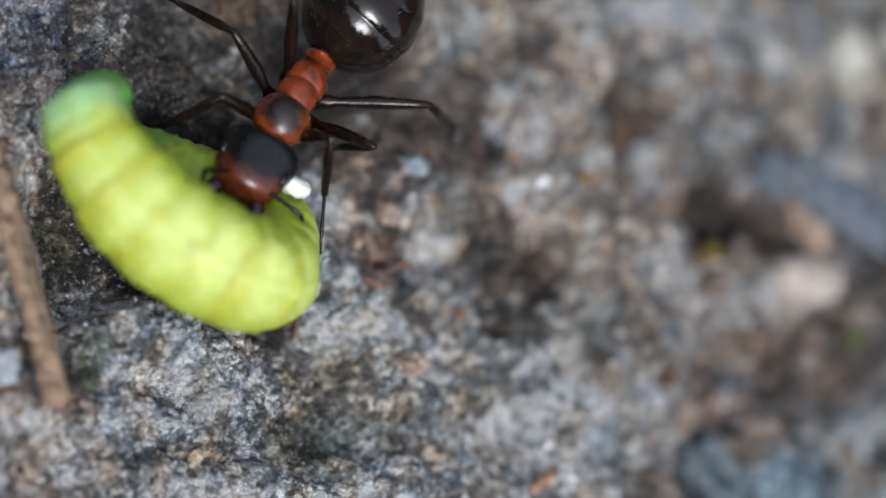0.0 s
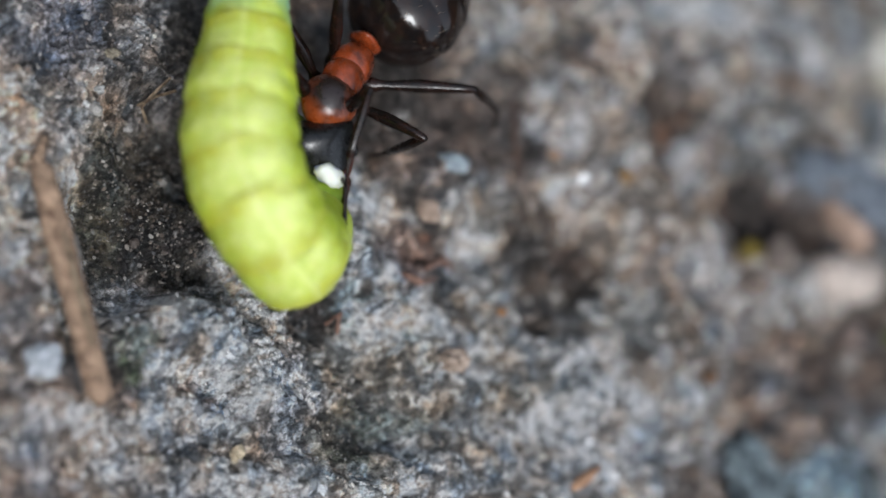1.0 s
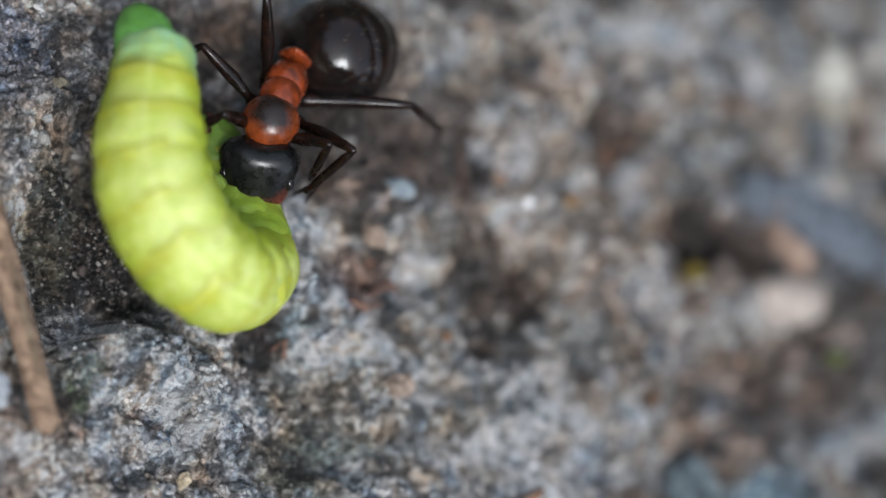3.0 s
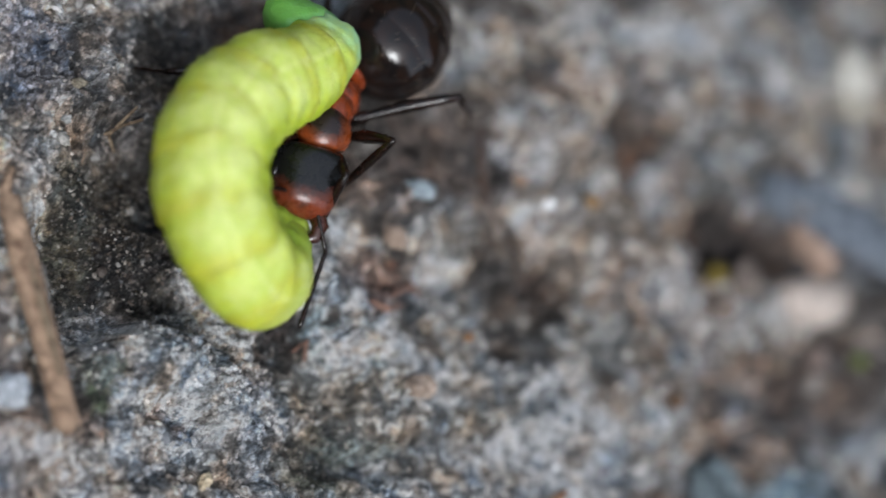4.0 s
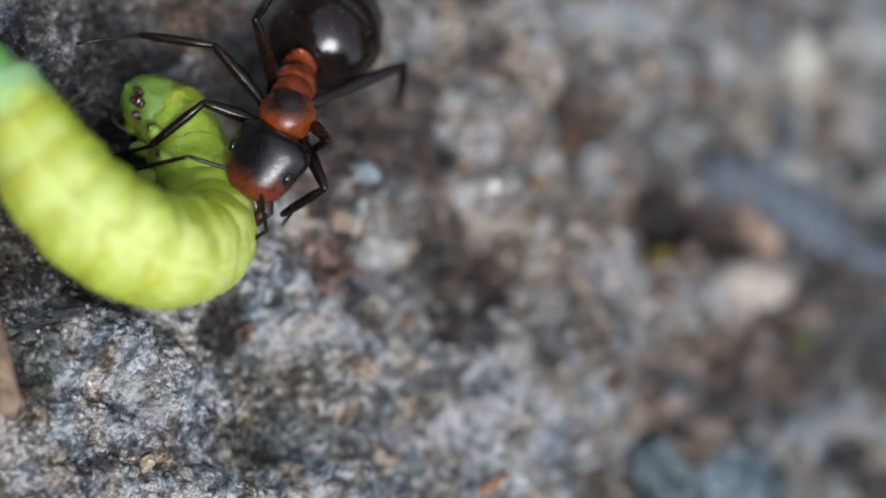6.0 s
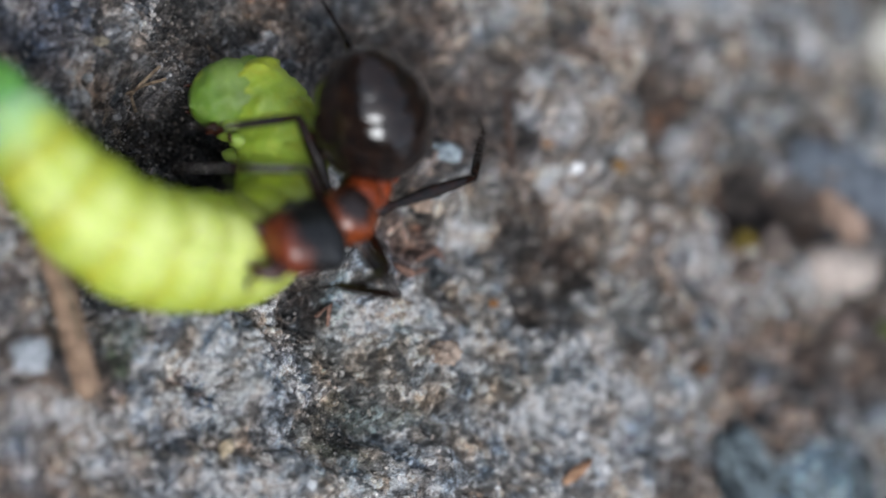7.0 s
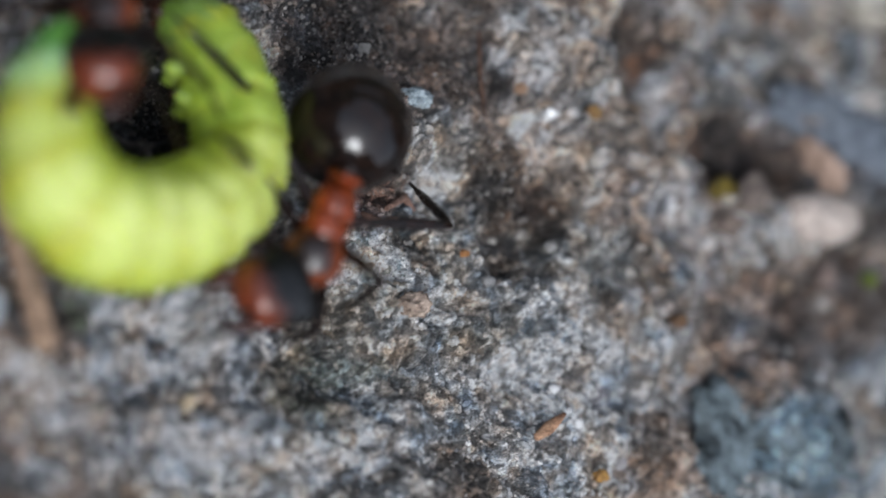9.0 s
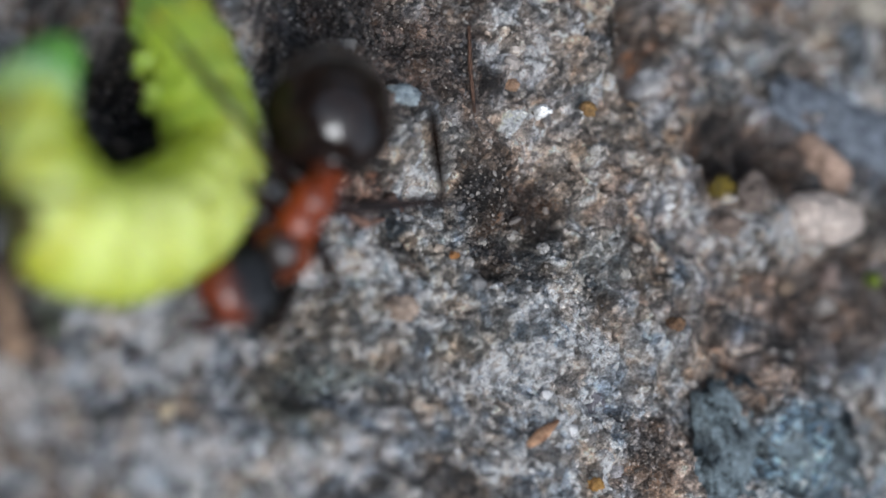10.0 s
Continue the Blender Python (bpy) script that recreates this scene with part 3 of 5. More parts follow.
scatter("sand_grit", 26000, (-16, -11, 17, 12), (0.026, 0.085), GRIT, 5, "loose grey and brown sand grains on the rock")
SOIL = grit_material("soil_clods", [(0.0, srgb(14, 11, 9)), (0.35, srgb(38, 30, 25)), (0.7, srgb(66, 54, 46)), (0.9, srgb(104, 90, 78)), (0.97, srgb(200, 190, 178))], 0.7)


def in_hollows(x, y):
    d = np.full(x.shape, 9.0)
    for cx, cy, rx, ry, a in HOLLOWS:
        d = np.minimum(d, oval_mask(x, y, cx, cy, rx, ry, radians(a)))
    return 1 - smooth(0.7, 1.15, d)


scatter("soil_clods", 9000, (-16, -11, 17, 12), (0.025, 0.085), SOIL, 21, "dark brown soil crumbs filling hollows of the rock", in_hollows)
CRUMBS = grit_material("coarse_grit", [(0.0, srgb(30, 26, 24)), (0.25, srgb(70, 60, 54)), (0.45, srgb(120, 104, 92)), (0.6, srgb(140, 137, 134)), (0.8, srgb(152, 147, 142)), (0.95, srgb(168, 164, 158))])
scatter("coarse_grit", 420, (-16, -11, 17, 12), (0.08, 0.22), CRUMBS, 9, "coarse mineral crumbs bedded in the rock")


# ---- loose stones, twig and straw ----
def pebble(x, y, rx, ry, turn, high, a, b, label, name="pebble", sink=0.25, group="", seed=1.0, category="pebble", rough=0.16, grain=3.0, block=False, glassy=False):
    bm = bmesh.new()
    bmesh.ops.create_icosphere(bm, subdivisions=4, radius=1.0)
    rng = random.Random(int(seed * 1000))
    planes = [(Vector((rng.gauss(0, 1), rng.gauss(0, 1), rng.gauss(0, 1))).normalized(), rng.uniform(0.62, 0.9)) for _ in range(9)]
    if block:
        planes = planes[:3] + [(Vector(n).normalized(), d) for n, d in (((1, 0.1, 0), 0.66), ((-1, 0.12, 0), 0.7), ((0.1, 1, 0), 0.68), ((0.0, -1, 0), 0.7), ((0, 0, 1), 0.5))]
    for v in bm.verts:
        for nrm, d in planes:
            over = v.co.dot(nrm) - d
            if over > 0:
                v.co -= nrm * over * 0.8
    roughen(bm, rough, 1.6, seed)
    roughen(bm, 0.06 + rough * 0.3, 6.0, seed + 3)
    for v in bm.verts:
        v.co = Vector((v.co.x * rx, v.co.y * ry, v.co.z * high))
    ob = part(name, bm, stone_material(name + "_stone", srgb(*a), srgb(*b), grain))
    if glassy:
        ob.data.materials[0] = QUARTZ
    ob.matrix_basis = pose(x * MM, y * MM, (height_at(x, y) + high * (0.7 - sink)) * MM, 0, 0, turn)
    return tagged(ob, label, category, group or category + "s on the rock")


pebble(15.05, 1.08, 4.05, 1.04, -27, 0.55, (132, 140, 150), (76, 84, 94), "long slate-blue slab of rock beside the hollow", "slate_slab", category="rock slab", seed=1.0, rough=0.3, grain=2.4, sink=0.4)
pebble(10.64, -8.29, 3.52, 2.80, -10, 0.24, (132, 146, 152), (38, 50, 52), "blue-grey block of slate bedded in soil", "slate_block", category="rock", seed=2.7, rough=0.34, grain=2.6, sink=0.8, block=True)
pebble(12.90, -1.20, 1.60, 0.76, -7, 0.70, (232, 217, 204), (184, 166, 154), "pale pinkish angular pebble bedded in soil", "pebble", category="pebble", seed=4.4, sink=0.2)
pebble(13.30, 0.50, 0.44, 1.15, 34, 0.80, (206, 176, 156), (156, 128, 110), "long pinkish-tan chip of stone", "stone_chip", category="stone chip", seed=6.1)
pebble(10.47, -0.47, 0.59, 0.60, -0, 0.40, (146, 132, 122), (100, 86, 78), "small pale grey pebble in the hollow", "pebble", category="pebble", seed=7.8, rough=0.34)
pebble(9.63, -1.29, 0.83, 0.38, -1, 0.35, (150, 132, 120), (104, 90, 80), "flat beige pebble at the hollow's edge", "pebble", category="pebble", seed=9.5, rough=0.34)
pebble(9.74, -0.16, 0.41, 0.35, -0, 0.30, (150, 128, 40), (84, 74, 20), "tuft of yellow-green moss in the hollow", "moss_tuft", category="moss", seed=11.2, rough=0.34)
pebble(4.89, 0.77, 0.20, 0.17, 0, 0.20, (214, 208, 200), (170, 164, 156), "small whitish quartz grain on rock", "quartz_grain", category="mineral grain", seed=12.9, rough=0.34)
pebble(3.53, 1.97, 0.22, 0.19, 1, 0.36, (255, 255, 255), (244, 246, 250), "bright white quartz grain on rock", "quartz_grain", category="mineral grain", seed=14.6, rough=0.34, glassy=True)
pebble(4.85, 1.96, 0.27, 0.22, 1, 0.22, (176, 138, 84), (124, 92, 58), "small ochre grain lying on rock", "mineral_grain", category="mineral grain", seed=16.3, rough=0.34)
pebble(-0.91, 2.42, 0.52, 0.31, -13, 0.25, (186, 198, 203), (120, 136, 146), "pale blue-white mineral flake", "mineral_flake", category="mineral flake", seed=18.0, rough=0.34)
pebble(-1.73, -3.49, 0.52, 0.35, 12, 0.40, (206, 184, 166), (130, 108, 92), "rounded tan pebble bedded in rock", "pebble", category="pebble", seed=19.7, rough=0.34)
pebble(4.48, -6.18, 0.30, 0.43, -11, 0.15, (150, 146, 152), (110, 108, 114), "smooth purplish-grey mineral grain", "mineral_grain", category="mineral grain", seed=21.4, rough=0.34)
pebble(14.70, -3.04, 0.31, 0.21, -1, 0.22, (130, 150, 30), (80, 96, 18), "speck of bright green moss", "moss_tuft", category="moss", seed=23.1, rough=0.34)
pebble(0.38, -1.97, 0.14, 0.11, -1, 0.14, (196, 140, 84), (150, 100, 60), "tiny orange grain on grey rock", "mineral_grain", category="mineral grain", seed=24.8, rough=0.34)
pebble(16.40, 5.42, 0.82, 0.49, 2, 0.60, (216, 208, 190), (170, 160, 146), "pale cream stone on grey rock", "pebble", category="pebble", seed=26.5, rough=0.34)
pebble(16.69, 6.56, 0.75, 1.25, -6, 0.70, (245, 240, 226), (206, 200, 186), "pale cream upright chip of stone", "stone_chip", category="stone chip", seed=28.2)
pebble(-14.32, -3.31, 0.53, 0.45, -21, 0.50, (226, 232, 238), (160, 168, 178), "blue-white pebble beside the twig", "pebble", category="pebble", seed=29.9, rough=0.34)
pebble(-8.70, -5.88, 0.20, 0.21, -2, 0.24, (236, 218, 186), (196, 172, 140), "cream quartz grain on grey rock", "quartz_grain", category="mineral grain", seed=31.6, rough=0.34)
pebble(-1.69, 1.09, 0.38, 0.42, 0, 0.30, (200, 176, 156), (150, 126, 108), "pale beige chip of stone", "stone_chip", category="stone chip", seed=33.3)
pebble(2.83, 2.84, 0.23, 0.20, 1, 0.20, (196, 160, 130), (150, 116, 92), "small tan grain on grey rock", "mineral_grain", category="mineral grain", seed=35.0, rough=0.34)
pebble(1.77, -1.48, 0.15, 0.13, -1, 0.14, (210, 205, 195), (160, 150, 140), "tiny pale grain on grey rock", "mineral_grain", category="mineral grain", seed=36.7, rough=0.34)
pebble(3.31, -1.83, 0.21, 0.18, -1, 0.16, (205, 203, 200), (160, 156, 150), "tiny whitish grain on grey rock", "mineral_grain", category="mineral grain", seed=38.4, rough=0.34)
pebble(-0.37, -4.50, 0.16, 0.17, -2, 0.18, (225, 222, 215), (180, 176, 170), "tiny whitish grain on grey rock", "mineral_grain", category="mineral grain", seed=40.1, rough=0.34)
pebble(6.98, -4.22, 0.28, 0.23, -2, 0.22, (140, 108, 80), (96, 70, 50), "small rust-brown grain on grey rock", "mineral_grain", category="mineral grain", seed=41.8, rough=0.34)
pebble(4.75, -8.20, 0.23, 0.19, -3, 0.20, (205, 200, 200), (160, 156, 156), "small whitish grain on grey rock", "mineral_grain", category="mineral grain", seed=43.5, rough=0.34)
pebble(3.73, -8.56, 0.26, 0.19, -3, 0.20, (196, 150, 80), (140, 100, 56), "small ochre grain lying on rock", "mineral_grain", category="mineral grain", seed=45.2, rough=0.34)
pebble(-11.63, 4.55, 0.17, 0.15, 2, 0.18, (200, 200, 198), (150, 150, 150), "tiny pale grain on grey rock", "mineral_grain", category="mineral grain", seed=46.9, rough=0.34)
pebble(-11.41, 5.38, 0.21, 0.17, 2, 0.18, (170, 160, 140), (120, 110, 96), "small beige grain on grey rock", "mineral_grain", category="mineral grain", seed=48.6, rough=0.34)
pebble(13.53, -2.79, 0.47, 0.35, -1, 0.35, (170, 150, 140), (120, 104, 96), "small pinkish pebble in soil", "pebble", category="pebble", seed=50.3, rough=0.34)
pebble(13.21, -3.65, 0.42, 0.38, -1, 0.35, (184, 176, 168), (130, 122, 116), "small grey pebble in soil", "pebble", category="pebble", seed=52.0, rough=0.34)
pebble(11.58, -3.07, 0.33, 0.24, -1, 0.25, (150, 130, 110), (100, 84, 70), "small brown crumb of soil", "soil_crumb", category="soil", seed=53.7, rough=0.34)


def sheet_point(x, y, up):
    return (x, y, height_at(x, y) + up)


bm = limb([(-13.95, 1.90, 0.64), (-13.84, 1.14, 0.65), (-13.68, 0.01, 0.67), (-13.40, -1.87, 0.70), (-13.04, -4.38, 0.74)], [0.32, 0.37, 0.39, 0.37, 0.36], 14)
for v in bm.verts:
    v.co += Vector((noise.noise(v.co * 1.3), noise.noise(v.co * 1.3 + Vector((9, 0, 0))), noise.noise(v.co * 2.0))) * 0.07
twig = tagged(part("twig", bm, TWIG), "dry brown splinter of twig lying on the rock", "twig")
part("broken_tip", limb([(-13.73, 2.77, 0.62), (-14.00, 2.21, 0.63), (-13.90, 1.58, 0.64)], [0.1, 0.17, 0.2], 10), TWIG, twig, "narrow splintered tip")
part("bark_strip", limb([(-13.68, 0.01, 1.05), (-13.45, -1.56, 1.07), (-13.22, -3.12, 1.10)], [0.05, 0.12, 0.06], 8), STRAW, twig, "pale strip of peeled bark")
tagged(part("straw", limb([sheet_point(-9.70, 4.72, 0.42), sheet_point(-10.11, 4.34, 0.42), sheet_point(-10.27, 4.14, 0.42), sheet_point(-9.95, 3.84, 0.42)], [0.05, 0.05, 0.05, 0.05], 8), STRAW), "thin dry straw fibre caught on the rock", "straw")
tagged(part("straw", limb([sheet_point(-9.38, 4.49, 0.42), sheet_point(-9.90, 4.40, 0.42), sheet_point(-10.40, 4.17, 0.42)], [0.05, 0.05, 0.05], 8), STRAW), "thin dry straw fibre caught on the rock", "straw")
tagged(part("bud_scale", limb([sheet_point(1.75, -7.36, 0.15), sheet_point(2.15, -7.12, 0.17), sheet_point(2.59, -6.80, 0.15)], [0.12, 0.2, 0.07], 12), stone_material("bud_scale", srgb(206, 162, 128), srgb(110, 72, 48), 3.0)), "small orange-brown bud scale stuck on the rock", "bud scale")
tagged(part("leaf_flake", limb([sheet_point(-2.28, -0.79, 0.12), sheet_point(-1.06, -0.18, 0.12), sheet_point(-0.65, -0.53, 0.12)], [0.07, 0.14, 0.05], 10), stone_material("leaf_flake", srgb(150, 116, 100), srgb(96, 68, 56), 3.0)), "curled dry reddish-brown leaf flake", "plant debris")
tagged(part("leaf_flake", limb([sheet_point(-5.16, -2.11, 0.12), sheet_point(-4.81, -1.86, 0.12), sheet_point(-4.88, -2.41, 0.12)], [0.07, 0.14, 0.05], 10), stone_material("leaf_flake", srgb(150, 116, 100), srgb(96, 68, 56), 3.0)), "curled beige plant flake", "plant debris")
tagged(part("leaf_flake", limb([sheet_point(-2.98, -0.88, 0.12), sheet_point(-2.51, -1.14, 0.12), sheet_point(-1.44, -0.83, 0.12)], [0.07, 0.14, 0.05], 10), stone_material("leaf_flake", srgb(150, 116, 100), srgb(96, 68, 56), 3.0)), "curled dry reddish-brown leaf flake", "plant debris")
tagged(part("rootlet", limb([sheet_point(1.73, 4.53, 0.12), sheet_point(1.52, 3.30, 0.12), sheet_point(1.53, 2.05, 0.12)], [0.05, 0.07, 0.05], 10), stone_material("rootlet", srgb(104, 76, 60), srgb(62, 44, 34), 3.0)), "thin brown rootlet lying on rock", "plant debris")


# ---- caterpillar ----
RADII = (0.92, 1.18, 1.34, 1.50, 1.58, 1.61, 1.58, 1.50, 1.42, 1.36, 1.32, 1.28, 1.2, 1.02)
COUNT, PITCH = len(RADII), 1.3


def segment_mesh(r, half, seed, end=0, crumple=0.0):
    """One body ring; end -1 or 1 rounds it off as the last ring of the body."""
    prof = []
    for i in range(25):
        s = -1 + i / 12
        a = abs(s)
        k = (1 - 0.085 * min(a / 0.62, 1) ** 2) if a < 0.62 else 0.915 * math.sqrt(max(0.0, 1 - ((a - 0.62) / 0.42) ** 2.2)) + 0.02
        if end and s * end > -0.3:
            k = math.sqrt(max(0.0, 1 - ((s * end + 0.3) / 1.3) ** 2)) + 0.02
        prof.append((s * half, r * k))
    bm = lathe(prof, 36, 0.97)
    for v in bm.verts:
        # cross folds, soft side bulges and lumps
        ang, y = math.atan2(v.co.z, v.co.x), v.co.y / half
        f = 1 + 0.02 * math.cos(3 * ang + seed) + 0.035 * math.exp(-((abs(abs(ang) - 1.35) - 1.0) / 0.25) ** 2) * (1 - y * y)
        f -= 0.014 * (0.6 + 0.4 * math.sin(2 * ang + seed)) * math.exp(-((y - 0.2) / 0.06) ** 2)
        f -= 0.014 * math.exp(-((y + 0.25) / 0.05) ** 2)
        f += 0.05 * noise.noise(v.co * 0.9 + Vector((seed * 7, 0, 0))) + 0.02 * noise.noise(v.co * 2.4 + Vector((0, seed * 5, 0)))
        f -= crumple * (abs(noise.noise(v.co * 1.7 + Vector((seed, 3, 0)))) + 0.5 * abs(noise.noise(v.co * 4.0 + Vector((0, seed, 5)))) - 0.25)
        v.co.x, v.co.z = v.co.x * f, v.co.z * f
    return bm


def build_caterpillar():
    root = empty("caterpillar", pose(-0.008, 0.003, 0))
    tagged(root, "plump yellow-green caterpillar curled on the rock, gripped by an ant", "caterpillar")
    segs = []
    for i, r in enumerate(RADII):
        mat = SKIN_TEAL if i == 0 else SKIN_REAR if i == 1 else SKIN_GREEN if i == COUNT - 1 else (SKIN if i < 10 else SKIN_SHADED)
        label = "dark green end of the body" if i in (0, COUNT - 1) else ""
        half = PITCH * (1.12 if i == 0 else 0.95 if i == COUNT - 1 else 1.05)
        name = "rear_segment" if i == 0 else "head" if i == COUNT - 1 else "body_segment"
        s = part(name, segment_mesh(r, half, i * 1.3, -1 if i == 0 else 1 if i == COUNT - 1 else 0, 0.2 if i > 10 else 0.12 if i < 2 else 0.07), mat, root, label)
        segs.append(s)
        if i in (11, 12):
            for side in (-1, 1):
                w = 0.27
                a = -2.1 + 0.36 * side
                dx, dz = math.cos(a) * r, math.sin(a) * r
                bm = limb([(dx * 0.85, 0, dz * 0.85), (dx * 1.0, 0.06, dz * 1.0), (dx * 1.12, 0.16, dz * 1.12)], [w, w * 0.85, w * 0.75], 10)
                leg = part("proleg", roughen(bm, 0.08, 2.5, i + side), PROLEG, s, "short pale fleshy leg")
                part("hook", limb([(dx * 1.14, 0.14, dz * 1.14), (dx * 1.22, 0.2, dz * 1.21), (dx * 1.25, 0.32, dz * 1.21)], [0.13, 0.09, 0.04], 8), JAW, leg, "dark brown hooked tip")
        if i >= COUNT - 2:
            for k, (a, y0) in enumerate(((-0.7, -0.35), (-0.35, 0.2), (-1.05, 0.3))):
                dx, dz = math.cos(a) * r, math.sin(a) * r
                part("leg_base", roughen(oval(dx * 0.93, y0, dz * 0.93, 0.26, 0.24, 0.22, seg=14), 0.1, 3.0, i + k), PROLEG, s, "yellowish lump at the root of a leg")
                bm = limb([(dx * 0.98, y0 - 0.1, dz * 0.98), (dx * 1.08, y0 + 0.2, dz * 1.1), (dx * 1.03, y0 + 0.45, dz * 1.12), (dx * 1.02, y0 + 0.7, dz * 1.02)], [0.11, 0.12, 0.08, 0.035], 10)
                part("true_leg", roughen(bm, 0.05, 4.0, k), JAW, s, "small dark brown jointed leg")
        if i == COUNT - 1:
            for k, (a, y, size) in enumerate(((3.5, 0.75, 0.16), (3.9, 0.5, 0.12), (3.2, 0.9, 0.1))):
                bm = roughen(oval(math.cos(a) * r * 0.8, y, math.sin(a) * r * 0.8, size, size * 1.5, size), 0.1, 5.0, k)
                part("mouthpart", bm, JAW, s, "dark brown mouthparts")
    return root, segs


CATERPILLAR, SEGMENTS = build_caterpillar()
CLOT = tagged(part("clot", roughen(oval(0, 0, 0, 0.32, 0.46, 0.3, seg=20), 0.14, 2.4, 4), DROPLET), "white clot of body fluid stuck to the caterpillar", "clot")


# ---- ants ----
LEG = {"front": (2.0, 1.9, 1.7), "middle": (2.5, 2.1, 1.8), "hind": (3.2, 2.8, 2.0)}
COXA = {"front": (0.42, 0.95, -0.40), "middle": (0.48, 0.20, -0.45), "hind": (0.48, -0.55, -0.45)}


PLATES = (0.0, 0.40, 0.63, 0.80, 0.91, 1.0)


def gaster_radius(s):
    """Egg outline in overlapping plates, each arched a little, with a step at its rear edge."""
    r = 1.70 * math.sin(math.pi * min(1, s ** 0.86)) ** 0.56 if 0 < s < 1 else 0.0
    for k, (lo, hi) in enumerate(zip(PLATES, PLATES[1:])):
        if lo <= s < hi:
            u = (s - lo) / (hi - lo)
            r *= 1 - 0.018 * k + 0.035 * math.sin(math.pi * u ** 0.8) * (1 - 0.4 * s) - 0.02 * u
    return max(r, 0.03)


def gaster_mesh():
    steps = sorted([i / 72 for i in range(73)] + [e - 0.003 for e in PLATES[1:-1]])
    bm = lathe([(-s * 4.0, gaster_radius(s)) for s in steps], 40, 0.97)
    for v in bm.verts:
        # shallow dents
        f = 1 + 0.022 * noise.noise(v.co * 0.75 + Vector((3, 1, 0))) + 0.012 * noise.noise(v.co * 1.9)
        v.co.x, v.co.z = v.co.x * f, v.co.z * f
    return bm


def hairs(count, rng, bm, place, length=0.16):
    for _ in range(count):
        p, n = place(rng)
        n = (n + Vector((rng.gauss(0, 0.3), rng.gauss(0, 0.3), rng.gauss(0, 0.3)))).normalized()
        q = p + n * length * rng.uniform(0.6, 1.2)
        u = n.orthogonal().normalized() * 0.008
        w = n.cross(u)
        a = [bm.verts.new(p + d) for d in (u, -u * 0.5 + w * 0.87, -u * 0.5 - w * 0.87)]
        tip = bm.verts.new(q)
        for i in range(3):
            bm.faces.new((a[i], a[(i + 1) % 3], tip))
    return bm


def build_ant(label):
    rng = random.Random(4)
    root = empty("ant")
    tagged(root, label, "ant", "ants at the caterpillar")
    ob = {"root": root}
    bm = oval(0, 0, 0, 0.82, 0.76, 0.72, taper=0.10)
    ob["pronotum"] = part("pronotum", roughen(bm, 0.03, 2.0), PRONOTUM, root, "red front of the thorax with a dark patch")
    ob["pronotum"].location = Vector((0, 0.98, 0.08)) * MM
    ob["mesonotum"] = part("mesonotum", roughen(oval(0, 0.08, 0.14, 0.60, 0.72, 0.6), 0.03, 2.4, 2), RED, root)
    bm = oval(0, -0.62, 0.08, 0.62, 0.72, 0.64, taper=-0.08, tilt=0.2)
    ob["propodeum"] = part("propodeum", roughen(bm, 0.03, 2.4, 4), RED, root)
    bm = oval(0, -1.36, 0.26, 0.5, 0.2, 0.78, tilt=-0.35)
    for v in bm.verts:
        v.co.x *= 1 - 0.55 * max(0.0, v.co.z - 0.3)
    oval(0, -1.36, -0.22, 0.24, 0.42, 0.2, bm)
    ob["petiole"] = part("petiole", bm, RED, root, "upright orange-red waist scale")
    g = part("gaster", gaster_mesh(), BLACK, root, "glossy black rear body")
    g.location = Vector((0, -1.55, 0)) * MM

    def on_gaster(r):
        s, a = r.uniform(0.15, 0.95), r.uniform(0, 2 * math.pi)
        rr = gaster_radius(s)
        return Vector((rr * math.cos(a), -s * 4.0, 0.97 * rr * math.sin(a))), Vector((math.cos(a), -0.8, math.sin(a)))

    part("hair", hairs(170, rng, bmesh.new(), on_gaster), STRAW, g, "short pale bristles")
    ob["gaster"] = g
    # head: narrower in front, with a notched rear edge
    bm = oval(0, 0.98, 0, 1.08, 1.08, 0.74, seg=32)
    for v in bm.verts:
        # squared rear corners, narrower towards the jaws
        w = max(-0.999, min(0.999, (v.co.y - 0.98) / 1.08))
        wide = math.sqrt(1 - abs(w) ** 4.5) / max(0.12, math.sqrt(1 - w * w))
        v.co.x *= min(1.75, wide) * (0.97 - 0.2 * w)
        v.co.z *= min(1.3, wide) * (1 - 0.1 * w)
        if v.co.y < 0.3:
            v.co.y += 0.22 * math.exp(-(v.co.x / 0.4) ** 2) * (0.3 - v.co.y)
    h = part("head", roughen(bm, 0.02, 2.0, 6), HEAD, root, "dark head with reddish cheeks")
    h.location = Vector((0, 1.65, 0)) * MM
    ob["head"] = h
    for side in (-1, 1):
        part("eye", oval(side * 0.92, 1.0, 0.27, 0.13, 0.22, 0.17, seg=16), EYE, h, "black compound eye")
        bm = limb([(side * 0.5, 1.75, -0.1), (side * 0.72, 2.1, -0.14), (side * 0.62, 2.45, -0.16), (side * 0.26, 2.68, -0.16)], [0.26, 0.24, 0.19, 0.06], 10)
        part("mandible", bm, JAW, h, "dark red-brown toothed jaw")
    part("clypeus", oval(0, 1.72, 0.02, 0.5, 0.26, 0.3, seg=16), RED, h)
    for side, sg in (("right", -1), ("left", 1)):
        for k in LEG:
            f, t, s = LEG[k]
            bm = limb([(0, 0, 0), (0, f * 0.12, -0.02), (0, f * 0.2, 0.0), (0, f * 0.5, 0.05), (0, f * 0.85, 0.03), (0, f, 0)], [0.24, 0.21, 0.13, 0.20, 0.15, 0.11], 12)
            leg = part("leg", bm, LEGS, root, "dark brown jointed leg")
            leg.location = Vector((COXA[k][0] * sg, COXA[k][1], COXA[k][2])) * MM
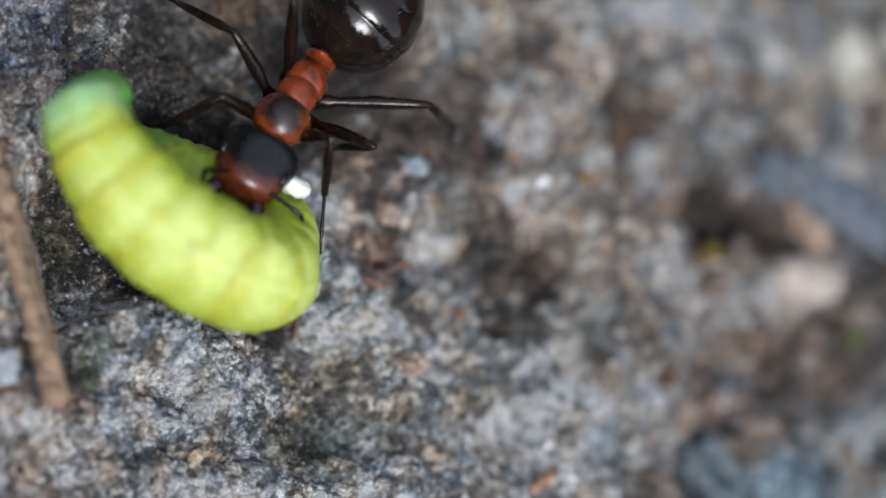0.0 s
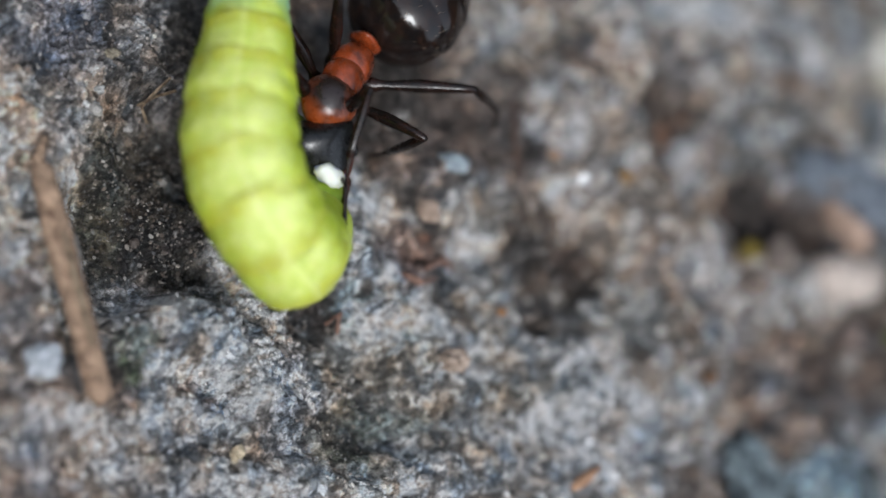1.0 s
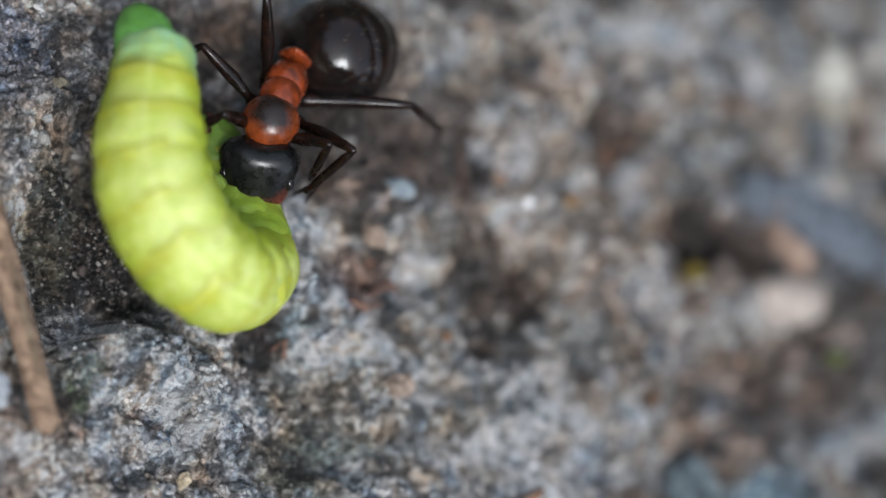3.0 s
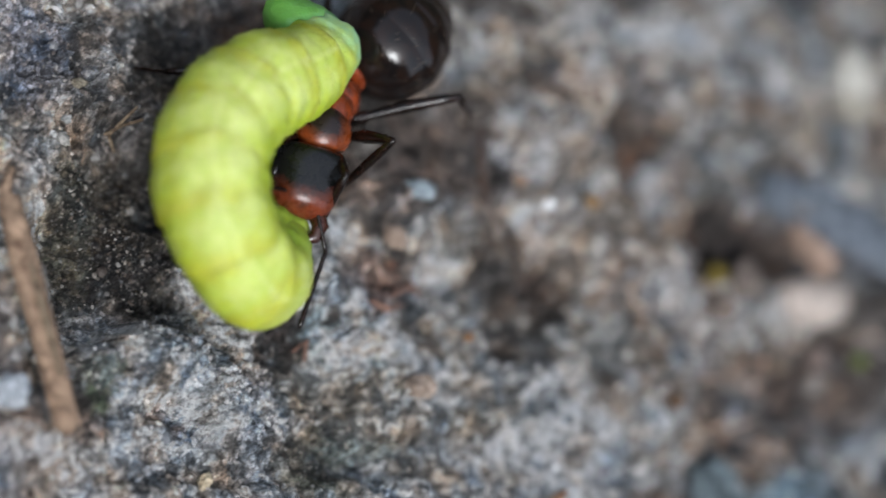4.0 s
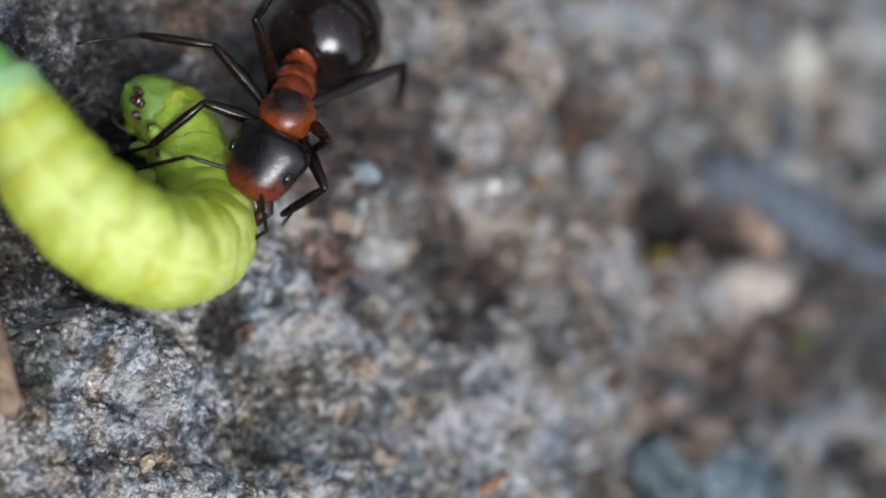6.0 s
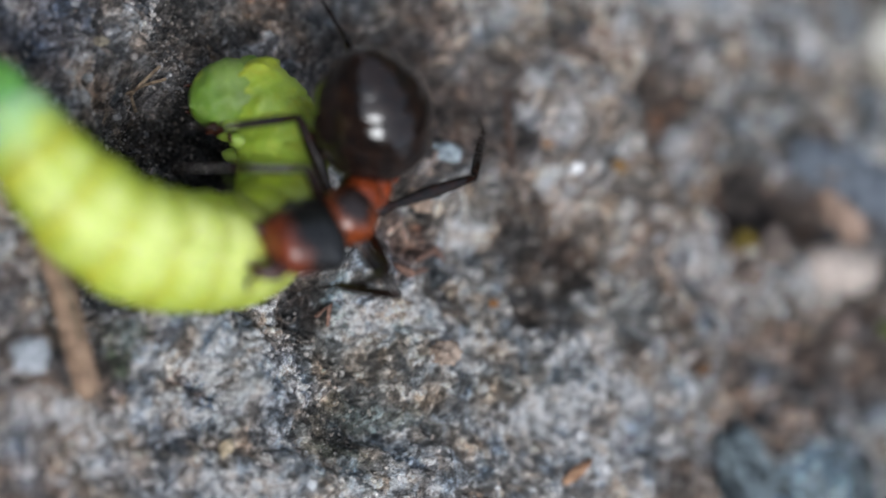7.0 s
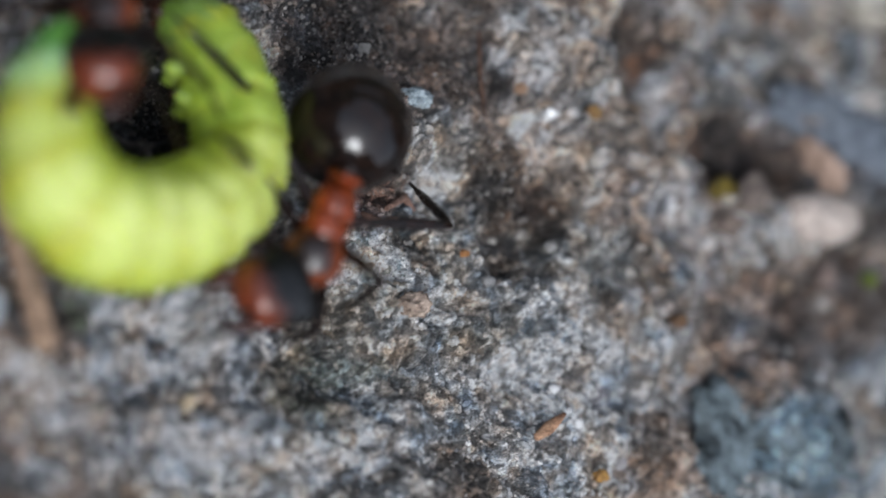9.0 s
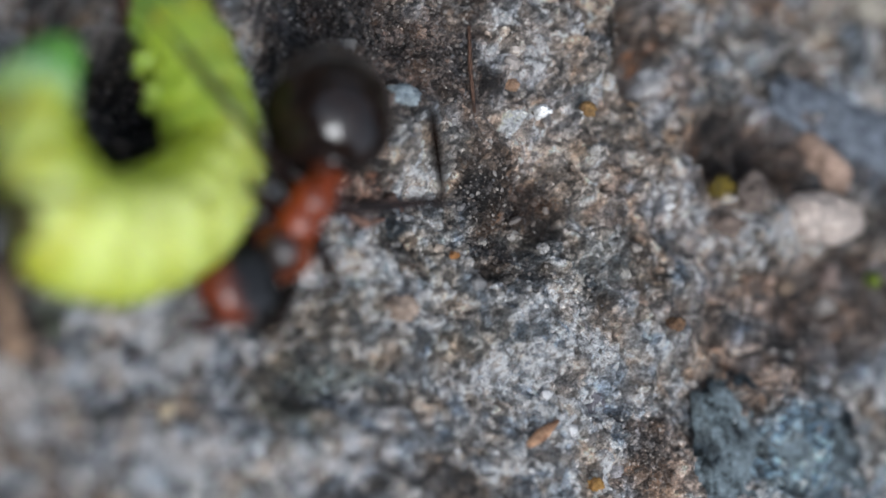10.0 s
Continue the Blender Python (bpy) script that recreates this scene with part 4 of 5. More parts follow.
            tib = part("tibia", limb([(0, 0, 0), (0, t * 0.3, 0), (0, t * 0.75, 0), (0, t, 0)], [0.095, 0.14, 0.13, 0.095], 10), LEGS, leg)
            bm = limb([(0, 0, 0), (0, s * 0.45, 0), (0, s * 0.47, 0), (0, s * 0.62, 0.01), (0, s * 0.64, 0.01), (0, s * 0.76, 0), (0, s * 0.78, 0), (0, s, -0.02)],
                      [0.06, 0.05, 0.062, 0.045, 0.058, 0.043, 0.05, 0.04], 8)
            tar = part("tarsus", bm, LEGS, leg)
            ob[side + k] = (leg, tib, tar)
        sc = part("antenna", limb([(0, 0, 0), (0, 0.5, 0.02), (0, 1.2, 0), (0, 1.5, 0)], [0.06, 0.055, 0.07, 0.06], 8), LEGS, root, "thin elbowed feeler")
        pts = [(0, 2.2 * i / 14, 0) for i in range(15)]
        fun = part("funiculus", limb(pts, [0.055 + 0.012 * (i % 2) + 0.0015 * i for i in range(15)], 8), LEGS, sc)
        ob["antenna" + side] = (sc, fun)
    return ob


ANT = build_ant("red and black wood ant dragging the caterpillar over the rock")
RIVAL = build_ant("second red and black wood ant coming up behind the caterpillar")


# ---- movement ----
VIEW = Vector((-0.514, -0.233, 0.825))
CURLS, STANCES, VISITS = {}, {}, {}


def curl(t, *points):
    """The caterpillar's centre line at t seconds, from its rear to its head, millimetres."""
    CURLS[t] = [Vector(p) for p in points]


def stance(t, *joints):
    """The ant's joints at t seconds, millimetres: waist, neck, jaw, rear body; three legs and three legs (knee, ankle, toe); two feelers."""
    STANCES[t] = joints


def visit(t, *joints):
    """The same for the second ant."""
    VISITS[t] = joints


# the clot, from beside the jaws to below the body: seconds, place, turn
CLOT_WAY = [(0, -6.20, 1.01, 2.79, 70), (0.5, -6.21, 1.08, 2.76, 60), (1, -6.36, 1.19, 2.77, 60), (1.5, -6.18, 1.11, 2.62, 50), (2, -6.27, 0.60, 2.45, 40), (2.5, -5.54, 1.18, 2.03, 40), (2.7, -6.11, 1.10, 1.70, 40), (3.8, -7.16, 0.21, 1.30, 20), (4.5, -6.69, -0.24, 1.28, 10), (5.2, -6.26, -0.59, 1.29, 0), (5.9, -7.37, 0.21, 1.30, 0), (6.5, -8.64, -0.57, 1.39, 0), (7, -10.02, -0.73, 1.40, -10), (8, -11.67, -0.55, 1.24, -20), (8.5, -10.29, -1.14, 1.15, -30), (10, -10.31, -1.59, 1.16, -30)]

curl(0, (-11.37, 3.54, 3.03), (-12.49, 2.65, 3.63), (-12.41, 1.56, 3.78), (-11.50, 0.08, 3.86), (-10.01, -1.07, 3.83), (-8.41, -1.71, 3.62), (-7.17, -1.19, 2.57), (-6.50, 0.20, 1.36), (-7.39, 0.98, 1.20), (-8.87, 1.70, 1.04), (-10.09, 2.57, 0.96))
curl(0.5, (-11.06, 4.49, 3.08), (-12.39, 3.68, 3.62), (-12.38, 2.22, 3.73), (-11.64, 0.63, 3.81), (-10.23, -0.60, 3.79), (-8.57, -1.40, 3.59), (-7.25, -1.18, 2.56), (-6.50, 0.25, 1.32), (-7.31, 0.95, 1.19), (-8.76, 1.93, 1.03), (-9.96, 3.06, 0.95))
curl(1, (-8.15, 7.03, 3.32), (-8.61, 5.87, 3.67), (-9.04, 4.31, 3.86), (-9.47, 2.51, 3.90), (-9.53, 0.92, 3.92), (-8.97, -0.43, 3.76), (-7.97, -1.17, 3.07), (-6.85, 0.05, 1.70), (-6.89, 1.69, 1.18), (-7.46, 3.04, 1.10), (-8.00, 4.19, 1.10))
curl(1.5, (-9.77, 6.98, 3.39), (-10.16, 5.84, 3.75), (-10.61, 4.31, 3.95), (-11.10, 2.54, 3.98), (-10.83, 0.82, 4.00), (-9.95, -0.51, 3.82), (-8.47, -1.07, 3.05), (-7.21, 0.11, 1.71), (-6.91, 1.71, 1.28), (-7.44, 3.00, 1.11), (-8.20, 3.90, 1.11))
curl(2, (-11.10, 6.42, 3.41), (-11.23, 5.41, 3.67), (-11.37, 4.01, 3.95), (-11.64, 2.40, 3.98), (-11.20, 0.83, 3.99), (-10.15, -0.44, 3.80), (-8.57, -1.05, 3.24), (-7.13, 0.14, 1.90), (-6.75, 1.77, 1.27), (-7.36, 3.08, 1.10), (-7.93, 3.99, 1.10))
curl(2.5, (-9.79, 6.70, 3.40), (-9.97, 5.69, 3.67), (-10.28, 4.28, 3.94), (-10.60, 2.82, 3.97), (-10.33, 1.08, 3.99), (-9.52, -0.28, 3.81), (-8.20, -1.14, 3.23), (-6.91, 0.04, 1.91), (-6.32, 1.64, 1.28), (-6.65, 3.11, 1.11), (-7.31, 4.11, 1.11))
curl(2.7, (-10.82, 6.16, 3.43), (-10.94, 5.33, 3.69), (-11.12, 3.87, 3.97), (-11.23, 2.43, 3.99), (-10.94, 0.87, 4.00), (-10.05, -0.48, 3.82), (-8.46, -1.28, 3.28), (-6.94, -0.32, 2.05), (-6.66, 1.38, 1.28), (-7.07, 2.93, 1.11), (-7.64, 4.01, 1.11))
curl(3.8, (-6.69, 6.78, 3.28), (-5.58, 5.46, 3.54), (-6.98, 4.63, 4.08), (-8.41, 4.00, 4.25), (-9.61, 2.76, 4.30), (-9.84, 1.33, 4.33), (-9.42, 0.01, 4.20), (-8.41, -0.94, 3.22), (-7.01, 0.21, 1.89), (-6.70, 1.89, 1.20), (-6.85, 3.08, 1.11))
curl(4, (-6.56, 6.73, 3.24), (-5.41, 5.50, 3.49), (-6.72, 4.45, 4.03), (-8.16, 3.86, 4.20), (-9.29, 2.61, 4.25), (-9.68, 1.17, 4.28), (-9.32, -0.35, 4.12), (-8.08, -1.12, 3.26), (-7.01, 0.33, 1.88), (-6.78, 2.03, 1.19), (-6.92, 3.22, 1.10))
curl(4.5, (-5.46, 5.86, 3.17), (-3.88, 4.96, 3.47), (-5.30, 4.11, 4.10), (-6.83, 2.91, 4.16), (-7.70, 1.60, 4.21), (-8.05, 0.17, 4.24), (-8.09, -1.01, 4.09), (-7.88, -1.58, 3.20), (-7.52, -0.79, 2.08), (-7.45, 1.02, 1.39), (-7.67, 2.55, 1.23), (-8.00, 3.81, 1.10))
curl(5, (-4.48, 5.63, 3.15), (-3.18, 4.62, 3.36), (-4.67, 3.51, 3.83), (-6.10, 2.65, 4.00), (-6.97, 1.44, 4.14), (-7.53, -0.03, 4.24), (-7.80, -1.10, 4.14), (-7.56, -1.70, 3.31), (-7.23, -0.69, 1.89), (-7.25, 0.90, 1.20), (-7.52, 2.42, 1.11), (-7.33, 4.01, 1.10))
curl(5.2, (-4.46, 5.43, 3.18), (-3.21, 4.22, 3.39), (-4.62, 3.26, 3.86), (-6.02, 2.50, 4.03), (-6.87, 1.31, 4.17), (-7.42, -0.15, 4.27), (-7.79, -1.29, 4.17), (-7.53, -1.82, 3.33), (-7.37, -0.75, 1.90), (-7.50, 0.90, 1.21), (-7.69, 2.40, 1.12), (-7.39, 3.90, 1.11))
curl(5.55, (-6.64, 6.80, 3.68), (-7.12, 5.24, 4.04), (-7.60, 3.69, 4.24), (-8.08, 2.22, 4.27), (-8.38, 0.78, 4.30), (-8.31, -0.51, 4.15), (-7.83, -1.22, 3.29), (-7.28, -0.19, 1.90), (-7.20, 1.15, 1.21), (-7.31, 2.58, 1.12), (-7.40, 3.91, 1.12))
curl(5.9, (-12.87, 5.26, 3.87), (-12.44, 4.03, 4.05), (-11.98, 2.49, 4.22), (-11.34, 1.10, 4.22), (-10.43, -0.13, 4.21), (-9.20, -0.81, 3.84), (-7.71, -0.41, 2.95), (-7.04, 0.86, 1.90), (-7.10, 2.15, 1.46), (-7.40, 3.56, 1.21), (-7.98, 4.24, 1.12))
curl(6.3, (-16.56, 3.62, 3.82), (-15.83, 2.36, 4.00), (-14.97, 0.94, 4.17), (-14.01, -0.27, 4.16), (-12.59, -1.03, 4.12), (-11.00, -1.31, 4.08), (-9.14, -1.09, 3.68), (-7.54, 0.09, 2.52), (-7.18, 1.74, 1.73), (-7.02, 3.01, 1.38), (-7.60, 4.07, 1.21), (-8.71, 3.98, 1.13))
curl(6.5, (-16.64, 3.71, 3.78), (-15.93, 2.46, 3.95), (-15.10, 0.90, 4.13), (-14.02, -0.36, 4.11), (-12.62, -1.18, 4.08), (-11.04, -1.45, 4.04), (-9.27, -1.21, 3.64), (-7.93, -0.02, 2.50), (-7.30, 1.46, 1.71), (-7.11, 2.90, 1.36), (-7.69, 3.77, 1.19), (-8.68, 3.94, 1.12))
curl(7, (-16.01, 3.41, 3.57), (-15.82, 2.26, 3.93), (-15.13, 0.88, 4.10), (-14.12, -0.36, 4.09), (-12.65, -1.18, 3.88), (-10.95, -1.35, 3.41), (-8.96, -1.06, 2.59), (-7.44, 0.09, 1.88), (-6.94, 1.45, 1.61), (-6.94, 2.84, 1.44), (-7.54, 3.69, 1.26), (-8.70, 3.47, 1.10))
curl(7.5, (-15.37, 3.44, 3.71), (-15.33, 2.36, 4.07), (-15.11, 0.94, 4.43), (-14.19, -0.25, 4.07), (-12.91, -1.18, 3.53), (-11.26, -1.31, 2.62), (-9.50, -0.47, 2.07), (-7.95, -0.21, 1.71), (-6.87, 0.72, 1.52), (-6.75, 2.16, 1.52), (-7.23, 3.43, 1.26), (-8.45, 4.01, 1.10))
curl(8, (-15.04, 3.42, 3.71), (-14.74, 2.65, 4.06), (-14.82, 1.29, 4.43), (-14.31, -0.10, 4.26), (-13.37, -1.17, 3.72), (-11.64, -1.06, 2.81), (-9.89, -0.68, 2.25), (-8.21, -0.57, 1.89), (-6.78, 0.43, 1.70), (-6.48, 1.94, 1.68), (-6.93, 3.37, 1.43), (-7.94, 4.19, 1.27))
curl(8.5, (-13.60, 3.27, 3.73), (-13.42, 2.56, 3.65), (-13.74, 1.11, 3.76), (-13.64, -0.40, 3.95), (-12.83, -1.51, 3.76), (-11.35, -1.83, 3.55), (-9.75, -1.53, 3.25), (-8.17, -0.66, 2.77), (-7.22, 0.77, 2.23), (-7.15, 2.41, 1.88), (-7.50, 3.75, 1.63), (-8.15, 4.93, 1.37))
curl(9, (-12.63, 2.96, 3.69), (-13.17, 2.01, 3.63), (-13.65, 0.65, 3.74), (-13.66, -0.86, 3.94), (-12.92, -1.80, 3.92), (-11.49, -2.07, 3.54), (-10.04, -1.81, 3.24), (-8.59, -1.03, 2.77), (-7.57, 0.23, 2.23), (-7.52, 1.78, 1.88), (-7.80, 3.23, 1.62), (-8.51, 4.54, 1.37))
curl(9.5, (-12.83, 2.75, 3.70), (-13.21, 1.83, 3.63), (-13.66, 0.51, 3.75), (-13.61, -0.85, 3.94), (-12.90, -1.82, 3.93), (-11.45, -2.15, 3.54), (-9.96, -1.92, 3.24), (-8.55, -1.20, 2.77), (-7.63, 0.06, 2.23), (-7.49, 1.67, 1.88), (-7.77, 3.20, 1.62), (-8.52, 4.34, 1.37))
curl(10, (-11.87, 1.93, 3.71), (-12.74, 1.79, 3.65), (-13.43, 0.54, 3.77), (-13.44, -0.94, 3.97), (-12.79, -1.96, 3.96), (-11.43, -2.27, 3.57), (-10.06, -1.95, 3.27), (-8.69, -1.09, 2.79), (-7.76, 0.23, 2.25), (-7.75, 1.91, 1.90), (-8.06, 3.49, 1.64), (-8.74, 4.54, 1.38))

stance(0, (-4.62, 4.99, 2.65), (-6.91, 2.23, 2.79), (-8.54, 0.04, 2.63), (-3.52, 6.20, 3.80),
       ((-5.76, 1.85, 4.53), (-5.38, 0.69, 3.08), (-5.28, -0.77, 2.21)),
       ((-4.34, 1.66, 4.34), (-4.43, 2.26, 2.33), (-3.96, 2.71, 0.65)),
       ((-2.10, 3.07, 4.01), (-0.12, 3.12, 2.02), (0.78, 3.07, 0.24)),
       ((-8.27, 3.40, 3.19), (-9.17, 3.11, 1.54), (-8.91, 3.43, -0.11)),
       ((-7.70, 5.27, 3.24), (-8.63, 6.59, 1.90), (-8.97, 7.55, 0.42)),
       ((-6.62, 5.68, 4.86), (-5.51, 7.45, 2.99), (-4.85, 8.58, 1.48)),
       ((-6.07, -0.39, 3.60), (-5.98, -1.71, 3.29)),
       ((-9.27, 1.20, 3.60), (-8.75, 0.54, 1.57)))
stance(0.5, (-4.57, 5.12, 2.62), (-6.56, 2.49, 2.64), (-6.51, 0.80, 0.79), (-2.90, 6.17, 2.92),
       ((-5.67, 2.58, 4.38), (-5.70, 1.07, 3.22), (-5.42, -0.12, 2.04)),
       ((-3.93, 1.83, 3.93), (-4.11, 2.44, 1.93), (-3.62, 3.05, 0.31)),
       ((-2.03, 3.25, 3.89), (-0.08, 3.59, 1.92), (0.92, 3.67, 0.19)),
       ((-7.75, 3.98, 3.34), (-8.37, 3.76, 1.56), (-8.65, 4.27, -0.04)),
       ((-7.33, 5.86, 2.51), (-7.40, 6.99, 0.74), (-7.85, 7.93, -0.72)),
       ((-4.57, 7.46, 1.61), (-3.40, 9.17, -0.28), (-4.49, 8.97, 1.39)),
       ((-5.69, 0.51, 2.61), (-6.04, -1.24, 2.77)),
       ((-7.18, 2.76, 1.42), (-6.68, 3.01, -0.71)))
stance(1, (-4.49, 5.27, 2.61), (-6.59, 2.73, 2.81), (-5.90, 0.77, 1.42), (-2.89, 6.43, 2.93),
       ((-5.75, 3.07, 4.51), (-6.20, 1.42, 3.69), (-5.94, 0.33, 2.41)),
       ((-3.85, 1.94, 3.89), (-3.80, 2.22, 1.81), (-3.46, 2.67, 0.10)),
       ((-2.01, 3.42, 3.95), (-0.04, 3.55, 1.97), (0.82, 3.49, 0.16)),
       ((-7.63, 3.74, 3.79), (-8.12, 3.72, 1.96), (-8.00, 3.97, 0.28)),
       ((-7.51, 5.55, 3.36), (-7.55, 6.71, 1.62), (-7.77, 7.63, 0.09)),
       ((-6.56, 5.66, 4.92), (-5.45, 7.33, 2.96), (-4.74, 8.61, 1.60)),
       ((-6.24, 0.78, 3.29), (-6.32, -1.32, 2.66)),
       ((-7.60, 1.46, 2.38), (-6.98, 1.14, 0.30)))
stance(1.5, (-5.91, 6.08, 2.66), (-8.38, 3.91, 2.98), (-7.61, 1.82, 1.85), (-3.92, 6.04, 2.41),
       ((-7.31, 2.32, 3.70), (-6.62, 2.34, 1.94), (-5.87, 2.33, 0.41)),
       ((-5.15, 2.74, 2.96), (-4.77, 2.87, 0.90), (-4.39, 3.26, -0.82)),
       ((-3.65, 3.83, 3.70), (-1.61, 4.31, 1.84), (-0.35, 4.47, 0.30)),
       ((-9.59, 4.56, 3.78), (-9.43, 4.42, 1.89), (-9.02, 4.66, 0.26)),
       ((-9.02, 5.89, 4.20), (-9.17, 7.04, 2.44), (-9.06, 7.97, 0.91)),
       ((-7.68, 6.37, 5.27), (-6.79, 8.05, 3.21), (-6.09, 9.20, 1.73)),
       ((-7.02, 1.80, 3.58), (-6.79, -0.33, 3.10)),
       ((-9.18, 2.28, 2.96), (-8.60, 1.99, 0.86)))
stance(2, (-6.22, 5.89, 2.65), (-8.26, 3.37, 3.29), (-7.33, 1.24, 2.37), (-4.22, 5.87, 2.74),
       ((-6.92, 1.93, 3.99), (-6.42, 2.15, 2.17), (-5.96, 2.20, 0.53)),
       ((-5.79, 2.31, 4.13), (-5.44, 2.37, 2.06), (-4.90, 2.61, 0.36)),
       ((-3.70, 3.82, 3.99), (-1.53, 4.27, 2.27), (-0.20, 4.40, 0.79)),
       ((-9.90, 3.75, 3.46), (-9.76, 3.61, 1.57), (-9.35, 3.86, -0.06)),
       ((-8.96, 5.29, 4.46), (-9.33, 5.79, 2.45), (-9.36, 6.37, 0.75)),
       ((-8.11, 6.29, 5.14), (-7.23, 8.01, 3.11), (-6.54, 9.18, 1.65)),
       ((-6.18, 0.89, 3.10), (-7.43, -0.26, 4.50)),
       ((-8.96, 1.85, 3.39), (-8.19, 1.74, 1.33)))
stance(2.5, (-5.18, 6.10, 2.65), (-6.37, 3.02, 2.58), (-5.75, 0.77, 1.69), (-2.92, 6.29, 2.32),
       ((-5.13, 2.55, 4.11), (-5.02, 2.45, 2.22), (-4.46, 2.20, 0.63)),
       ((-3.98, 2.54, 3.82), (-4.05, 2.10, 1.76), (-3.74, 2.40, 0.01)),
       ((-2.25, 4.04, 3.86), (-0.15, 4.09, 2.01), (0.83, 4.16, 0.26)),
       ((-7.36, 4.32, 3.66), (-7.83, 3.74, 1.90), (-7.64, 3.97, 0.23)),
       ((-7.89, 5.19, 3.55), (-7.51, 6.17, 1.73), (-7.54, 6.86, 0.07)),
       ((-6.69, 6.81, 4.61), (-5.79, 8.51, 2.57), (-5.12, 9.79, 1.20)),
       ((-4.60, 0.31, 2.37), (-6.03, -1.32, 2.69)),
       ((-7.02, 2.56, 1.71), (-6.36, 2.14, -0.35)))
stance(2.7, (-5.25, 5.98, 2.65), (-6.65, 2.99, 2.78), (-6.36, 1.13, 1.14), (-3.31, 6.17, 2.19),
       ((-5.44, 2.74, 4.41), (-4.92, 2.50, 2.59), (-4.45, 2.34, 0.97)),
       ((-4.40, 2.38, 4.06), (-4.74, 1.83, 2.06), (-4.33, 2.19, 0.34)),
       ((-2.42, 3.90, 3.94), (-0.32, 3.86, 2.09), (0.66, 3.97, 0.35)),
       ((-7.83, 4.09, 3.71), (-8.18, 3.92, 1.84), (-7.98, 4.14, 0.17)),
       ((-8.13, 5.51, 3.34), (-8.17, 5.95, 1.29), (-8.10, 6.47, -0.43)),
       ((-7.40, 5.98, 4.78), (-6.44, 7.75, 2.84), (-5.75, 9.01, 1.45)),
       ((-5.30, 0.31, 1.85), (-6.50, -1.26, 2.82)),
       ((-6.82, 3.03, 0.79), (-7.80, 1.49, 2.01)))
stance(3.8, (-3.79, 5.14, 2.16), (-5.84, 2.73, 3.09), (-5.92, 0.87, 1.42), (-2.24, 6.28, 2.71),
       ((-5.49, 1.43, 4.00), (-5.53, 0.68, 2.25), (-4.98, 0.72, 0.65)),
       ((-4.15, 2.44, 4.74), (-4.62, 2.00, 2.74), (-4.12, 2.27, 1.03)),
       ((-1.38, 4.02, 3.97), (0.33, 4.30, 1.78), (1.27, 4.36, 0.01)),
       ((-7.30, 2.81, 3.47), (-7.80, 2.88, 1.64), (-7.53, 3.07, -0.02)),
       ((-7.09, 5.54, 1.79), (-8.99, 5.64, 0.91), (-9.61, 6.31, -0.64)),
       ((-4.20, 7.53, 2.20), (-3.08, 9.32, 0.37), (-2.35, 10.47, -1.11)),
       ((-4.98, -0.12, 1.97), (-5.59, -2.08, 1.17)),
       ((-7.24, 1.75, 2.70), (-6.67, 1.21, 0.64)))
stance(4, (-3.70, 5.17, 2.13), (-5.71, 2.70, 2.99), (-6.61, 0.38, 2.79), (-2.16, 6.36, 2.58),
       ((-5.44, 1.61, 4.08), (-5.62, 0.65, 2.45), (-5.02, 0.64, 0.86)),
       ((-4.15, 2.42, 4.68), (-4.70, 1.81, 2.75), (-4.16, 2.10, 1.06)),
       ((-1.29, 4.06, 3.96), (0.42, 4.38, 1.77), (1.33, 4.39, -0.01)),
       ((-7.20, 2.80, 3.35), (-7.70, 2.90, 1.52), (-7.41, 3.12, -0.14)),
       ((-6.97, 5.54, 1.74), (-8.87, 5.66, 0.85), (-9.47, 6.35, -0.70)),
       ((-4.11, 7.54, 2.22), (-2.99, 9.36, 0.42), (-2.25, 10.54, -1.02)),
       ((-5.66, -0.56, 2.82), (-6.45, -2.52, 2.19)),
       ((-7.75, 1.39, 3.68), (-7.15, 0.90, 1.61)))
stance(4.5, (-3.22, 5.27, 1.96), (-5.22, 2.76, 2.74), (-5.20, 0.75, 1.26), (-1.72, 6.54, 2.33),
       ((-4.62, 1.09, 3.13), (-4.56, 0.61, 1.30), (-3.93, 0.70, -0.28)),
       ((-3.59, 2.49, 4.44), (-4.08, 1.96, 2.47), (-3.52, 2.25, 0.78)),
       ((-0.48, 4.51, 3.04), (1.04, 4.54, 0.69), (1.94, 4.71, -1.09)),
       ((-6.85, 2.51, 2.39), (-7.83, 2.35, 0.77), (-8.98, 1.12, 1.01)),
       ((-6.38, 5.73, 1.55), (-8.45, 5.54, 1.81), (-10.07, 5.55, 1.03)),
       ((-5.33, 6.51, 3.87), (-3.98, 8.26, 2.15), (-3.21, 9.66, 0.94)),
       ((-4.58, -0.29, 1.58), (-5.53, -2.02, 0.61)),
       ((-6.61, 1.71, 2.38), (-5.96, 1.36, 0.31)))
